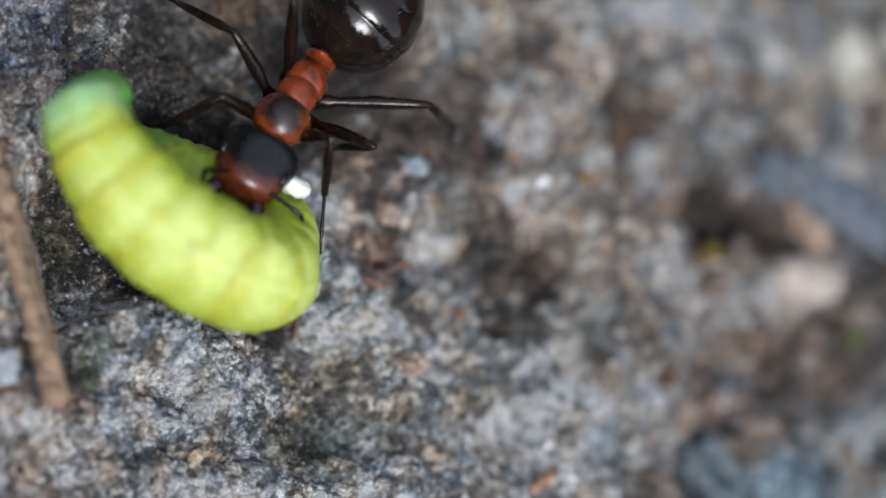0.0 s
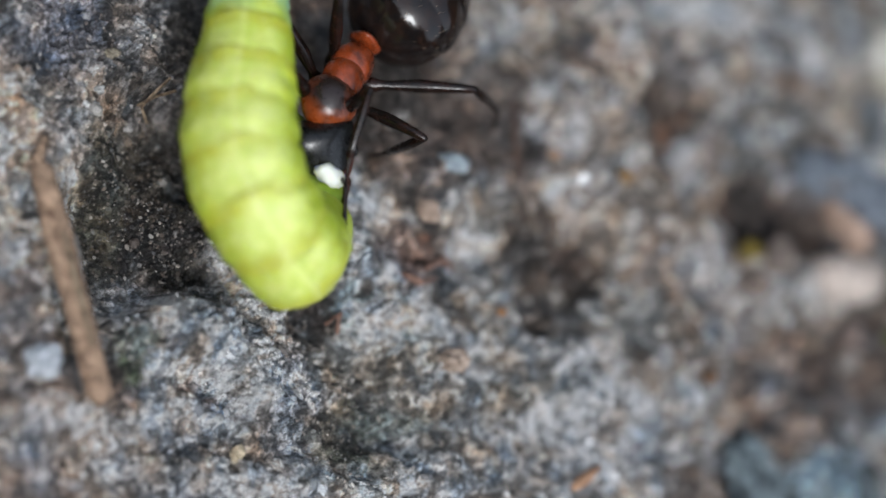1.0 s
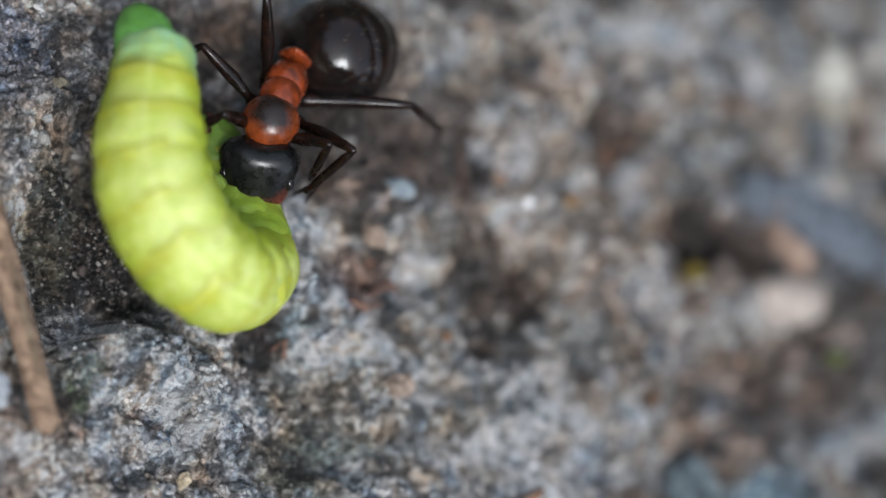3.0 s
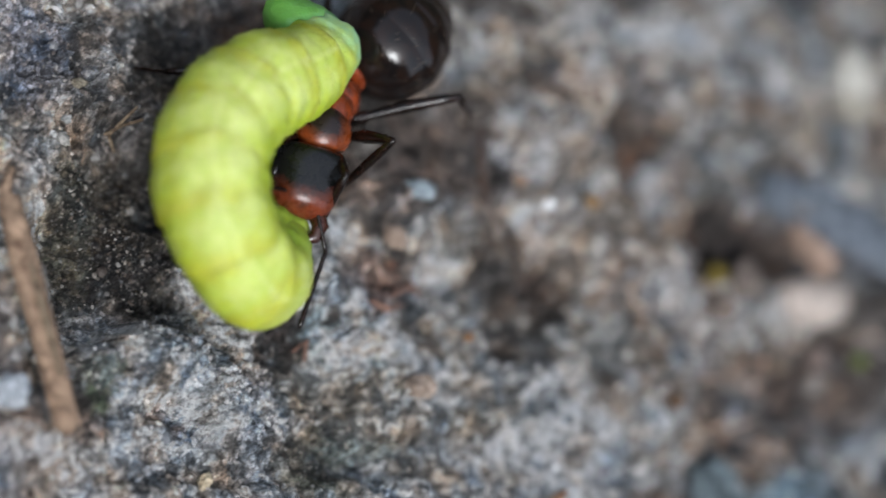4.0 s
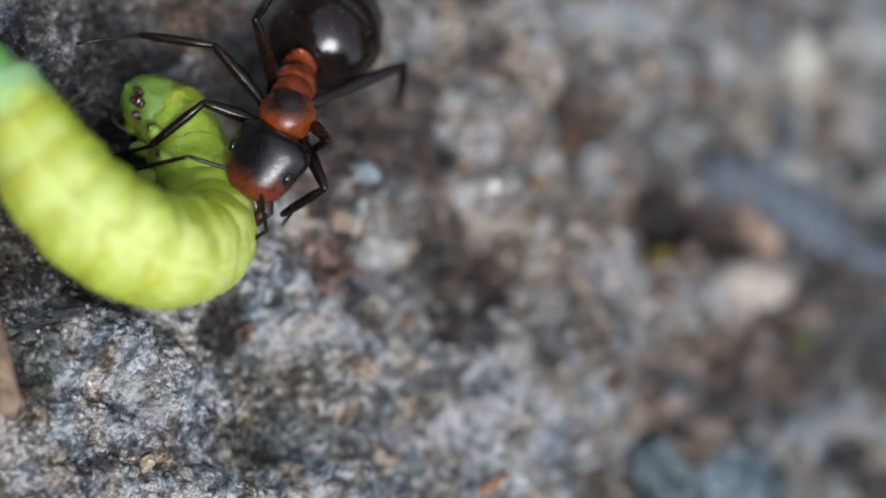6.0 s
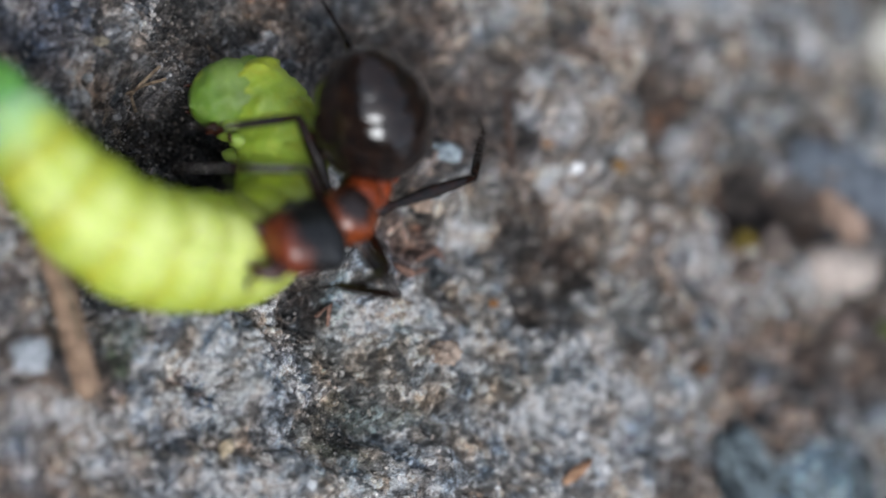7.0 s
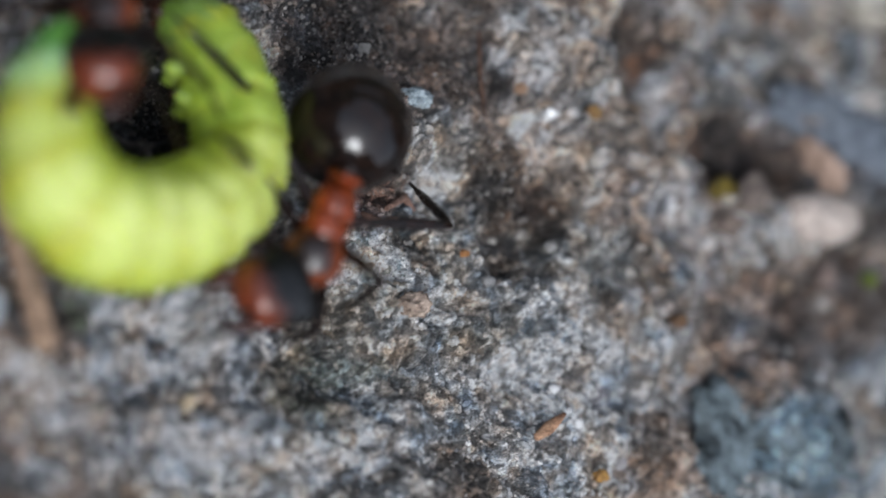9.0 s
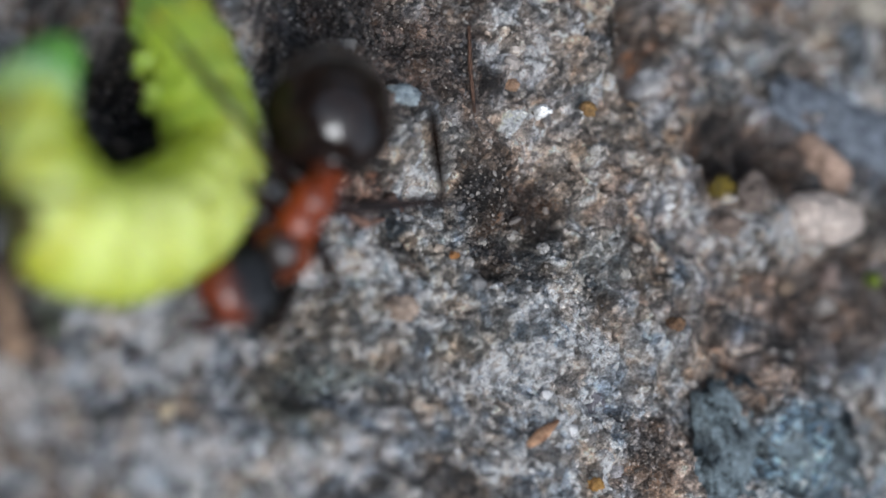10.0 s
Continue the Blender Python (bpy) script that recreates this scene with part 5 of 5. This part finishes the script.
stance(5, (-3.14, 5.20, 1.96), (-5.01, 2.64, 2.85), (-5.02, 0.61, 1.40), (-2.04, 6.73, 2.64),
       ((-4.51, 1.02, 3.29), (-4.13, 1.19, 1.43), (-3.57, 1.18, -0.17)),
       ((-3.71, 1.80, 4.21), (-3.44, 2.30, 2.18), (-2.86, 2.68, 0.52)),
       ((-0.31, 4.73, 2.85), (1.09, 4.65, 0.42), (1.96, 4.84, -1.37)),
       ((-6.85, 2.85, 2.34), (-7.27, 2.44, 0.53), (-8.38, 1.27, 1.06)),
       ((-6.23, 5.59, 1.66), (-8.32, 5.65, 1.45), (-9.93, 5.58, 0.66)),
       ((-5.48, 6.16, 3.94), (-4.08, 7.91, 2.26), (-3.26, 9.30, 1.09)),
       ((-4.63, -0.44, 1.56), (-4.76, -2.55, 0.96)),
       ((-6.44, 1.48, 2.53), (-5.81, 1.14, 0.45)))
stance(5.2, (-3.15, 5.12, 1.98), (-5.03, 2.58, 2.93), (-5.03, 0.55, 1.46), (-2.04, 6.66, 2.61),
       ((-3.93, 1.10, 3.62), (-3.97, 1.26, 1.73), (-3.39, 1.40, 0.13)),
       ((-3.74, 1.76, 4.28), (-3.47, 2.24, 2.25), (-2.89, 2.60, 0.58)),
       ((-0.45, 4.75, 3.18), (0.90, 4.66, 0.73), (1.77, 4.91, -1.05)),
       ((-6.87, 2.79, 2.43), (-7.29, 2.36, 0.63), (-8.40, 1.20, 1.19)),
       ((-6.15, 5.61, 1.79), (-7.85, 5.98, 0.61), (-9.47, 5.93, -0.17)),
       ((-5.49, 6.10, 3.97), (-4.09, 7.81, 2.26), (-3.27, 9.19, 1.06)),
       ((-4.65, -0.50, 1.65), (-4.78, -2.62, 1.08)),
       ((-6.45, 1.44, 2.60), (-5.82, 1.07, 0.52)))
stance(6.3, (-4.33, 4.44, 3.01), (-5.90, 1.96, 4.53), (-7.64, 0.27, 3.94), (-2.92, 5.75, 2.46),
       ((-4.95, 0.21, 4.61), (-5.63, -0.25, 2.89), (-5.32, -0.11, 1.23)),
       ((-5.32, 1.34, 5.78), (-4.89, 1.65, 3.74), (-4.34, 2.00, 2.06)),
       ((-1.32, 4.18, 3.84), (0.03, 4.18, 1.39), (0.94, 4.33, -0.39)),
       ((-7.44, 3.47, 3.28), (-9.04, 2.66, 2.66), (-8.64, 2.77, 1.01)),
       ((-7.09, 4.84, 3.22), (-8.80, 5.40, 2.13), (-10.43, 5.31, 1.37)),
       ((-6.80, 4.86, 5.32), (-5.11, 6.48, 3.78), (-4.16, 7.81, 2.63)),
       ((-7.23, -0.81, 4.91), (-6.29, -1.07, 2.93)),
       ((-8.56, 1.81, 3.74), (-10.54, 1.64, 2.78)))
stance(6.5, (-4.56, 3.67, 2.98), (-6.10, 1.13, 4.43), (-8.06, -0.42, 4.40), (-3.39, 5.20, 2.45),
       ((-5.04, -0.61, 4.40), (-6.22, -1.12, 3.00), (-6.23, -1.04, 1.30)),
       ((-4.78, -0.61, 4.02), (-5.65, -0.11, 2.17), (-5.26, 0.36, 0.48)),
       ((-1.51, 3.32, 3.77), (0.21, 3.84, 1.62), (1.37, 3.97, 0.00)),
       ((-7.57, 2.76, 3.25), (-9.30, 2.09, 3.67), (-8.90, 2.15, 2.02)),
       ((-7.57, 3.75, 2.87), (-9.23, 3.03, 1.80), (-10.33, 2.22, 2.97)),
       ((-6.74, 4.57, 5.08), (-5.05, 6.21, 3.56), (-4.08, 7.55, 2.43)),
       ((-7.83, -1.70, 4.48), (-7.18, -1.35, 2.41)),
       ((-8.90, 1.12, 4.07), (-10.91, 1.29, 3.19)))
stance(7, (-4.94, 0.87, 3.65), (-7.32, -1.17, 4.69), (-9.77, -1.67, 4.58), (-5.85, 2.01, 4.93),
       ((-5.50, -2.87, 4.41), (-6.37, -2.16, 2.87), (-6.15, -1.81, 1.22)),
       ((-6.40, -2.51, 5.68), (-6.09, -2.28, 3.62), (-5.50, -1.85, 1.97)),
       ((-2.37, 0.55, 4.02), (-0.85, 2.36, 2.52), (0.10, 3.21, 0.97)),
       ((-8.25, 0.34, 5.37), (-9.95, 0.57, 4.56), (-11.32, 0.83, 3.59)),
       ((-7.56, 2.19, 3.98), (-9.63, 1.93, 3.77), (-9.93, 2.46, 2.08)),
       ((-4.49, 3.02, 2.76), (-6.18, 4.19, 4.66), (-6.04, 5.76, 3.43)),
       ((-10.27, -2.69, 4.16), (-9.46, -2.78, 2.11)),
       ((-10.33, -0.43, 5.23), (-9.80, 0.71, 3.43)))
stance(7.5, (-6.28, -0.84, 4.01), (-9.20, -2.38, 3.92), (-11.66, -2.50, 4.34), (-5.00, 0.66, 3.69),
       ((-9.29, -4.12, 4.11), (-9.04, -3.69, 2.28), (-10.14, -2.47, 1.83)),
       ((-7.76, -4.46, 4.45), (-7.74, -3.59, 2.54), (-7.09, -3.21, 0.90)),
       ((-4.33, -2.74, 5.02), (-3.52, -0.92, 3.04), (-2.66, -0.18, 1.40)),
       ((-9.14, 0.24, 3.89), (-10.76, 0.33, 4.88), (-10.57, 0.92, 3.30)),
       ((-8.25, 1.11, 4.20), (-10.33, 0.95, 4.49), (-10.09, 1.33, 2.74)),
       ((-7.51, 2.09, 4.55), (-7.37, 4.83, 3.99), (-6.69, 6.14, 2.64)),
       ((-12.36, -3.29, 4.63), (-11.71, -3.37, 2.53)),
       ((-11.41, -0.78, 3.94), (-11.04, 0.35, 2.09)))
stance(8, (-7.88, -2.66, 4.26), (-11.07, -3.29, 4.85), (-13.46, -2.93, 5.49), (-5.97, -2.13, 4.50),
       ((-11.46, -4.48, 5.66), (-11.06, -4.63, 3.80), (-10.52, -4.56, 2.19)),
       ((-10.93, -4.43, 5.99), (-10.57, -4.67, 3.93), (-10.18, -4.42, 2.19)),
       ((-5.91, -3.77, 4.75), (-4.38, -2.80, 2.62), (-3.31, -2.11, 1.08)),
       ((-11.09, -0.88, 5.06), (-11.25, 0.52, 3.79), (-11.12, 1.42, 2.35)),
       ((-10.80, -2.59, 6.54), (-11.81, -0.85, 5.95), (-11.60, 0.04, 4.40)),
       ((-8.21, 0.40, 5.48), (-9.07, 2.62, 4.01), (-8.69, 3.65, 2.34)),
       ((-14.22, -3.77, 5.81), (-13.60, -3.83, 3.70)),
       ((-14.10, -2.06, 5.67), (-15.18, -0.15, 5.80)))
stance(8.5, (-6.13, -1.54, 4.08), (-8.93, -3.27, 3.91), (-11.35, -3.81, 4.23), (-4.69, -0.73, 2.95),
       ((-9.16, -4.55, 4.69), (-8.89, -4.58, 2.81), (-8.42, -4.38, 1.19)),
       ((-8.29, -4.67, 5.15), (-8.04, -4.51, 3.07), (-7.80, -4.27, 1.30)),
       ((-3.61, -3.06, 3.64), (-2.51, -1.67, 1.47), (-1.65, -1.00, -0.21)),
       ((-9.67, -2.16, 5.10), (-10.11, -1.04, 3.63), (-9.97, -0.19, 2.16)),
       ((-9.12, -1.25, 5.50), (-9.50, 0.20, 4.03), (-9.30, 0.97, 2.41)),
       ((-7.82, 0.92, 5.25), (-9.12, 2.93, 3.80), (-8.77, 3.89, 2.07)),
       ((-11.85, -4.64, 4.78), (-11.23, -4.77, 2.67)),
       ((-11.99, -2.82, 4.92), (-12.28, -1.63, 3.09)))
stance(9, (-5.23, -0.62, 3.53), (-6.84, -3.49, 3.26), (-9.28, -4.00, 3.46), (-4.42, 1.01, 2.71),
       ((-6.80, -4.90, 3.59), (-6.77, -4.64, 1.71), (-6.25, -4.31, 0.13)),
       ((-5.55, -3.96, 5.17), (-5.41, -4.08, 3.08), (-4.80, -3.86, 1.39)),
       ((-2.03, -2.00, 3.17), (-1.52, -0.46, 0.90), (-0.79, 0.33, -0.79)),
       ((-8.47, -2.53, 3.69), (-10.14, -1.93, 3.01), (-11.43, -2.03, 4.11)),
       ((-8.13, -0.64, 3.85), (-9.61, -0.33, 5.30), (-9.07, 0.42, 3.75)),
       ((-7.34, 1.50, 3.01), (-9.54, 2.98, 3.92), (-9.19, 4.06, 2.27)),
       ((-9.79, -5.00, 3.76), (-9.37, -4.84, 1.61)),
       ((-8.54, -2.40, 2.56), (-9.13, -1.60, 0.60)))
stance(9.5, (-4.90, -0.23, 3.51), (-6.17, -2.95, 2.15), (-8.54, -3.68, 2.46), (-5.92, 0.96, 4.76),
       ((-5.92, -4.44, 2.30), (-5.91, -4.31, 0.41), (-5.39, -4.11, -1.20)),
       ((-4.66, -3.46, 4.47), (-4.51, -3.61, 2.38), (-3.89, -3.37, 0.71)),
       ((-1.58, -1.72, 2.44), (-1.52, 0.27, 0.47), (-0.73, 1.07, -1.18)),
       ((-7.53, -2.01, 3.29), (-9.16, -1.31, 3.95), (-9.13, -0.46, 2.47)),
       ((-7.61, -0.83, 3.79), (-8.82, -0.30, 5.42), (-8.56, 0.60, 3.88)),
       ((-7.78, 0.29, 4.45), (-9.35, 2.52, 3.80), (-9.07, 3.66, 2.19)),
       ((-9.13, -4.56, 2.60), (-8.58, -4.53, 0.47)),
       ((-7.74, -2.11, 1.43), (-9.73, -1.89, 2.35)))
stance(10, (-5.09, -0.42, 3.55), (-6.67, -2.94, 2.13), (-9.05, -3.65, 2.41), (-4.56, 1.33, 2.72),
       ((-6.72, -4.30, 2.76), (-6.72, -4.17, 0.86), (-6.23, -3.97, -0.76)),
       ((-5.73, -3.86, 4.19), (-5.97, -3.42, 2.15), (-5.40, -3.07, 0.48)),
       ((-1.89, -1.34, 3.34), (-1.29, 1.23, 2.41), (-0.35, 2.03, 0.84)),
       ((-8.12, -1.96, 3.06), (-9.85, -1.64, 2.33), (-11.42, -1.42, 1.71)),
       ((-7.85, -1.13, 4.00), (-7.24, 0.18, 2.47), (-8.26, 0.19, 3.95)),
       ((-7.97, 0.14, 4.62), (-9.64, 2.39, 4.57), (-9.77, 3.88, 3.25)),
       ((-9.65, -4.47, 2.65), (-9.14, -4.45, 0.51)),
       ((-9.47, -2.68, 3.42), (-9.69, -1.62, 1.51)))

visit(0, (-18.99, 12.14, 3.39), (-18.21, 9.25, 4.77), (-18.17, 7.26, 6.28), (-20.39, 12.63, 4.73),
       ((-17.17, 9.40, 6.22), (-15.45, 9.38, 5.42), (-14.22, 9.36, 4.24)),
       ((-17.40, 10.72, 6.56), (-15.82, 12.00, 6.02), (-14.57, 13.20, 5.54)),
       ((-16.63, 14.04, 2.93), (-16.06, 16.70, 2.26), (-16.06, 18.59, 1.62)),
       ((-19.45, 8.04, 4.60), (-19.08, 7.19, 2.94), (-18.38, 6.86, 1.42)),
       ((-20.51, 8.85, 4.36), (-21.14, 8.78, 2.36), (-21.72, 8.87, 0.66)),
       ((-21.49, 9.96, 4.64), (-22.63, 11.49, 2.59), (-23.29, 12.90, 1.34)),
       ((-17.27, 7.60, 7.36), (-16.81, 6.04, 8.85)),
       ((-19.16, 6.44, 6.24), (-18.18, 5.70, 4.41)))
visit(7.5, (-18.11, 8.26, 3.38), (-17.75, 5.61, 5.32), (-17.73, 3.83, 7.07), (-19.53, 9.21, 4.42),
       ((-16.73, 5.67, 6.75), (-15.01, 5.63, 5.93), (-13.77, 5.57, 4.78)),
       ((-16.93, 6.98, 6.95), (-15.34, 8.20, 6.31), (-14.08, 9.35, 5.76)),
       ((-15.90, 10.13, 2.99), (-15.26, 12.72, 2.13), (-15.20, 14.56, 1.34)),
       ((-18.87, 4.32, 5.20), (-18.43, 3.47, 3.56), (-17.69, 3.10, 2.08)),
       ((-19.86, 5.13, 4.84), (-20.36, 5.02, 2.81), (-20.84, 5.06, 1.07)),
       ((-20.76, 6.27, 4.90), (-21.76, 7.71, 2.71), (-22.33, 9.05, 1.35)),
       ((-16.15, 4.65, 6.29), (-14.44, 4.26, 4.96)),
       ((-18.67, 2.87, 6.87), (-17.63, 2.11, 5.08)))
visit(8, (-15.87, 6.95, 3.35), (-15.97, 3.85, 4.49), (-16.30, 1.99, 6.12), (-16.06, 8.85, 2.75),
       ((-14.93, 3.55, 5.90), (-13.40, 3.04, 4.89), (-12.35, 2.71, 3.60)),
       ((-14.71, 4.82, 6.32), (-12.86, 5.54, 5.63), (-11.34, 6.29, 5.04)),
       ((-13.07, 7.97, 2.62), (-11.71, 10.34, 1.98), (-11.14, 12.17, 1.42)),
       ((-17.52, 3.17, 4.45), (-17.53, 2.41, 2.71), (-17.08, 1.99, 1.13)),
       ((-18.24, 4.29, 4.36), (-18.93, 4.60, 2.40), (-19.52, 5.00, 0.75)),
       ((-18.77, 5.62, 4.77), (-19.45, 7.57, 2.89), (-19.68, 9.21, 1.76)),
       ((-14.70, 2.49, 5.13), (-13.33, 1.71, 3.59)),
       ((-17.63, 1.52, 5.90), (-17.07, 0.67, 3.96)))
visit(8.5, (-11.93, 6.28, 3.31), (-12.31, 3.22, 4.47), (-13.13, 1.35, 5.91), (-11.80, 8.20, 2.76),
       ((-11.23, 2.78, 5.83), (-9.73, 2.11, 4.87), (-8.70, 1.68, 3.59)),
       ((-10.90, 4.05, 6.28), (-8.98, 4.61, 5.64), (-7.37, 5.24, 5.11)),
       ((-9.04, 7.10, 2.72), (-7.49, 9.37, 2.18), (-6.78, 11.18, 1.68)),
       ((-13.92, 2.62, 4.36), (-14.01, 1.84, 2.63), (-13.59, 1.37, 1.04)),
       ((-14.56, 3.83, 4.26), (-15.27, 4.20, 2.32), (-15.86, 4.67, 0.68)),
       ((-14.99, 5.25, 4.66), (-15.56, 7.30, 2.84), (-15.69, 8.98, 1.77)),
       ((-11.24, 1.57, 5.36), (-9.93, 0.66, 3.85)),
       ((-14.23, 0.89, 5.94), (-13.73, -0.03, 4.00)))
visit(9, (-11.45, 5.61, 3.29), (-12.05, 2.54, 4.35), (-13.14, 0.59, 5.45), (-11.22, 7.52, 2.73),
       ((-11.02, 1.99, 5.69), (-9.60, 1.25, 4.67), (-8.63, 0.79, 3.36)),
       ((-10.59, 3.21, 6.16), (-8.65, 3.63, 5.49), (-7.01, 4.14, 4.94)),
       ((-8.52, 6.20, 2.63), (-6.80, 8.35, 2.10), (-5.94, 10.10, 1.63)),
       ((-13.70, 2.10, 4.28), (-13.86, 1.40, 2.52), (-13.50, 0.96, 0.92)),
       ((-14.25, 3.35, 4.23), (-14.92, 3.84, 2.31), (-15.47, 4.40, 0.69)),
       ((-14.55, 4.76, 4.68), (-14.95, 6.90, 2.92), (-14.95, 8.61, 1.89)),
       ((-11.13, 0.82, 5.19), (-9.92, -0.13, 3.62)),
       ((-14.14, 0.37, 5.82), (-13.73, -0.51, 3.84)))
visit(9.5, (-11.67, 5.34, 3.29), (-12.24, 2.30, 4.44), (-13.28, 0.36, 5.63), (-11.44, 7.20, 2.58),
       ((-11.26, 1.78, 5.81), (-9.83, 1.11, 4.75), (-8.85, 0.70, 3.43)),
       ((-10.86, 2.97, 6.25), (-8.95, 3.45, 5.53), (-7.34, 4.00, 4.93)),
       ((-8.79, 6.00, 2.59), (-7.12, 8.16, 1.98), (-6.30, 9.91, 1.47)),
       ((-13.85, 1.82, 4.43), (-13.96, 1.16, 2.65), (-13.58, 0.75, 1.04)),
       ((-14.40, 3.03, 4.37), (-15.04, 3.51, 2.42), (-15.56, 4.06, 0.79)),
       ((-14.72, 4.39, 4.79), (-15.12, 6.49, 2.97), (-15.12, 8.18, 1.90)),
       ((-11.29, 0.67, 5.22), (-10.06, -0.21, 3.62)),
       ((-14.27, 0.12, 5.99), (-13.82, -0.70, 4.00)))
visit(10, (-16.72, -1.03, 3.71), (-16.41, -2.81, 6.47), (-14.46, -2.71, 4.91), (-18.32, -0.38, 4.71),
       ((-15.63, -2.38, 7.93), (-13.93, -2.15, 7.11), (-12.63, -2.12, 6.02)),
       ((-16.09, -1.25, 7.79), (-14.79, 0.10, 6.84), (-13.78, 1.32, 6.00)),
       ((-16.98, -0.26, 7.56), (-16.71, 1.97, 5.89), (-16.84, 3.45, 4.55)),
       ((-17.07, -4.32, 6.72), (-16.25, -5.23, 5.27), (-15.30, -5.66, 3.93)),
       ((-18.05, -3.89, 6.11), (-18.19, -4.46, 4.09), (-18.39, -4.84, 2.34)),
       ((-19.06, -3.07, 5.77), (-19.95, -2.41, 3.19), (-20.57, -1.59, 1.48)),
       ((-13.53, -2.47, 4.74), (-11.66, -2.68, 3.59)),
       ((-15.35, -4.45, 5.08), (-13.98, -5.27, 3.56)))


def spline(points, steps=16):
    q = [points[0] * 2 - points[1]] + list(points) + [points[-1] * 2 - points[-2]]
    out = []
    for i in range(1, len(q) - 2):
        a, b, c, d = q[i - 1:i + 3]
        for k in range(steps):
            s = k / steps
            out.append((b * 2 + (c - a) * s + (a * 2 - b * 5 + c * 4 - d) * s * s + (b * 3 - a - c * 3 + d) * s ** 3) * 0.5)
    return out + [points[-1]]


def along(points, n):
    """n places at even steps of a curve, with their tangents."""
    c = spline(points)
    run = [0.0]
    for a, b in zip(c, c[1:]):
        run.append(run[-1] + (b - a).length)
    out = []
    for k in range(n):
        want = run[-1] * (0.07 + 0.89 * k / (n - 1))
        i = min(max(j for j in range(len(run)) if run[j] <= want), len(c) - 2)
        f = (want - run[i]) / max(1e-6, run[i + 1] - run[i])
        lo, hi = max(i - 6, 0), min(i + 7, len(c) - 1)
        out.append((c[i].lerp(c[i + 1], f), (c[hi] - c[lo]).normalized()))
    return out


def basis(origin, y, z):
    """A pose whose y axis runs along y, with z as near as can be; origin in millimetres."""
    y = y.normalized()
    x = y.cross(z).normalized()
    m = Matrix((x, y, x.cross(y))).transposed().to_4x4()
    m.translation = origin * MM
    return m


def move_caterpillar():
    rows = [[] for _ in range(COUNT)]
    back = CATERPILLAR.matrix_basis.inverted()
    for t in sorted(CURLS):
        spots = along(CURLS[t], COUNT)
        ups = [None] * COUNT
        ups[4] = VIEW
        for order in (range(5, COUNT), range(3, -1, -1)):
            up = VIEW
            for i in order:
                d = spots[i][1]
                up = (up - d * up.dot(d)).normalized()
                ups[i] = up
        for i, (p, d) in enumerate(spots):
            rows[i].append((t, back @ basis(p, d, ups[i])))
    for seg, r in zip(SEGMENTS, rows):
        walk(seg, r)


def move_ant(ob, stances):
    rows = {}

    def key(part_, t, m):
        rows.setdefault(part_, []).append((t, m))

    for t in sorted(stances):
        j = stances[t]
        waist, neck, jaw, rear = (Vector(p) for p in j[:4])
        body = basis((waist + neck) / 2, neck - waist, VIEW)
        key(ob["root"], t, body)
        inv = body.inverted()
        up = inv.to_3x3() @ VIEW

        def local(p):
            return inv @ (Vector(p) * MM) / MM

        wl, nl = Vector((0, -1.55, 0)), Vector((0, 1.65, 0))
        key(ob["gaster"], t, basis(wl, wl - local(rear), Vector((0, 0, 1))))
        headpose = basis(nl, local(jaw) - nl, Vector((0, 0, 1)))
        key(ob["head"], t, headpose)
        for n, (side, sg) in enumerate((("right", -1), ("left", 1))):
            for m, k in enumerate(LEG):
                knee, ankle, toe = (local(p) for p in j[4 + 3 * n + m])
                f, tl, _ = LEG[k]
                leg, tib, tar = ob[side + k]
                c = Vector((COXA[k][0] * sg, COXA[k][1], COXA[k][2]))
                base = basis(c, knee - c, Vector((0, 0.15, 1)))
                key(leg, t, base)
                sub = base.inverted()
                turn = sub.to_3x3()
                d1 = (turn @ (ankle - knee)).normalized()
                d2 = (turn @ (toe - ankle)).normalized()
                z = turn @ Vector((0.1, 0.2, 1))
                key(tib, t, basis(Vector((0, f, 0)), d1, z))
                key(tar, t, basis(Vector((0, f, 0)) + d1 * tl, d2, z))
            elbow, tip = (local(p) for p in j[10 + n])
            sc, fun = ob["antenna" + side]
            c = (headpose @ (Vector((0.32 * sg, 1.5, 0.28)) * MM)) / MM
            base = basis(c, elbow - c, Vector((0.1, 0.1, 1)))
            key(sc, t, base)
            turn = base.inverted().to_3x3()
            key(fun, t, basis(Vector((0, 1.5, 0)), turn @ (tip - elbow), turn @ Vector((0.1, 0.1, 1))))
    for part_, r in rows.items():
        walk(part_, r)


def move_clot():
    walk(CLOT, [(t, pose(x * MM, y * MM, z * MM, 0, 0, turn)) for t, x, y, z, turn in CLOT_WAY])


def motions():
    move_clot()
    move_caterpillar()
    move_ant(ANT, STANCES)
    move_ant(RIVAL, VISITS)


motions()
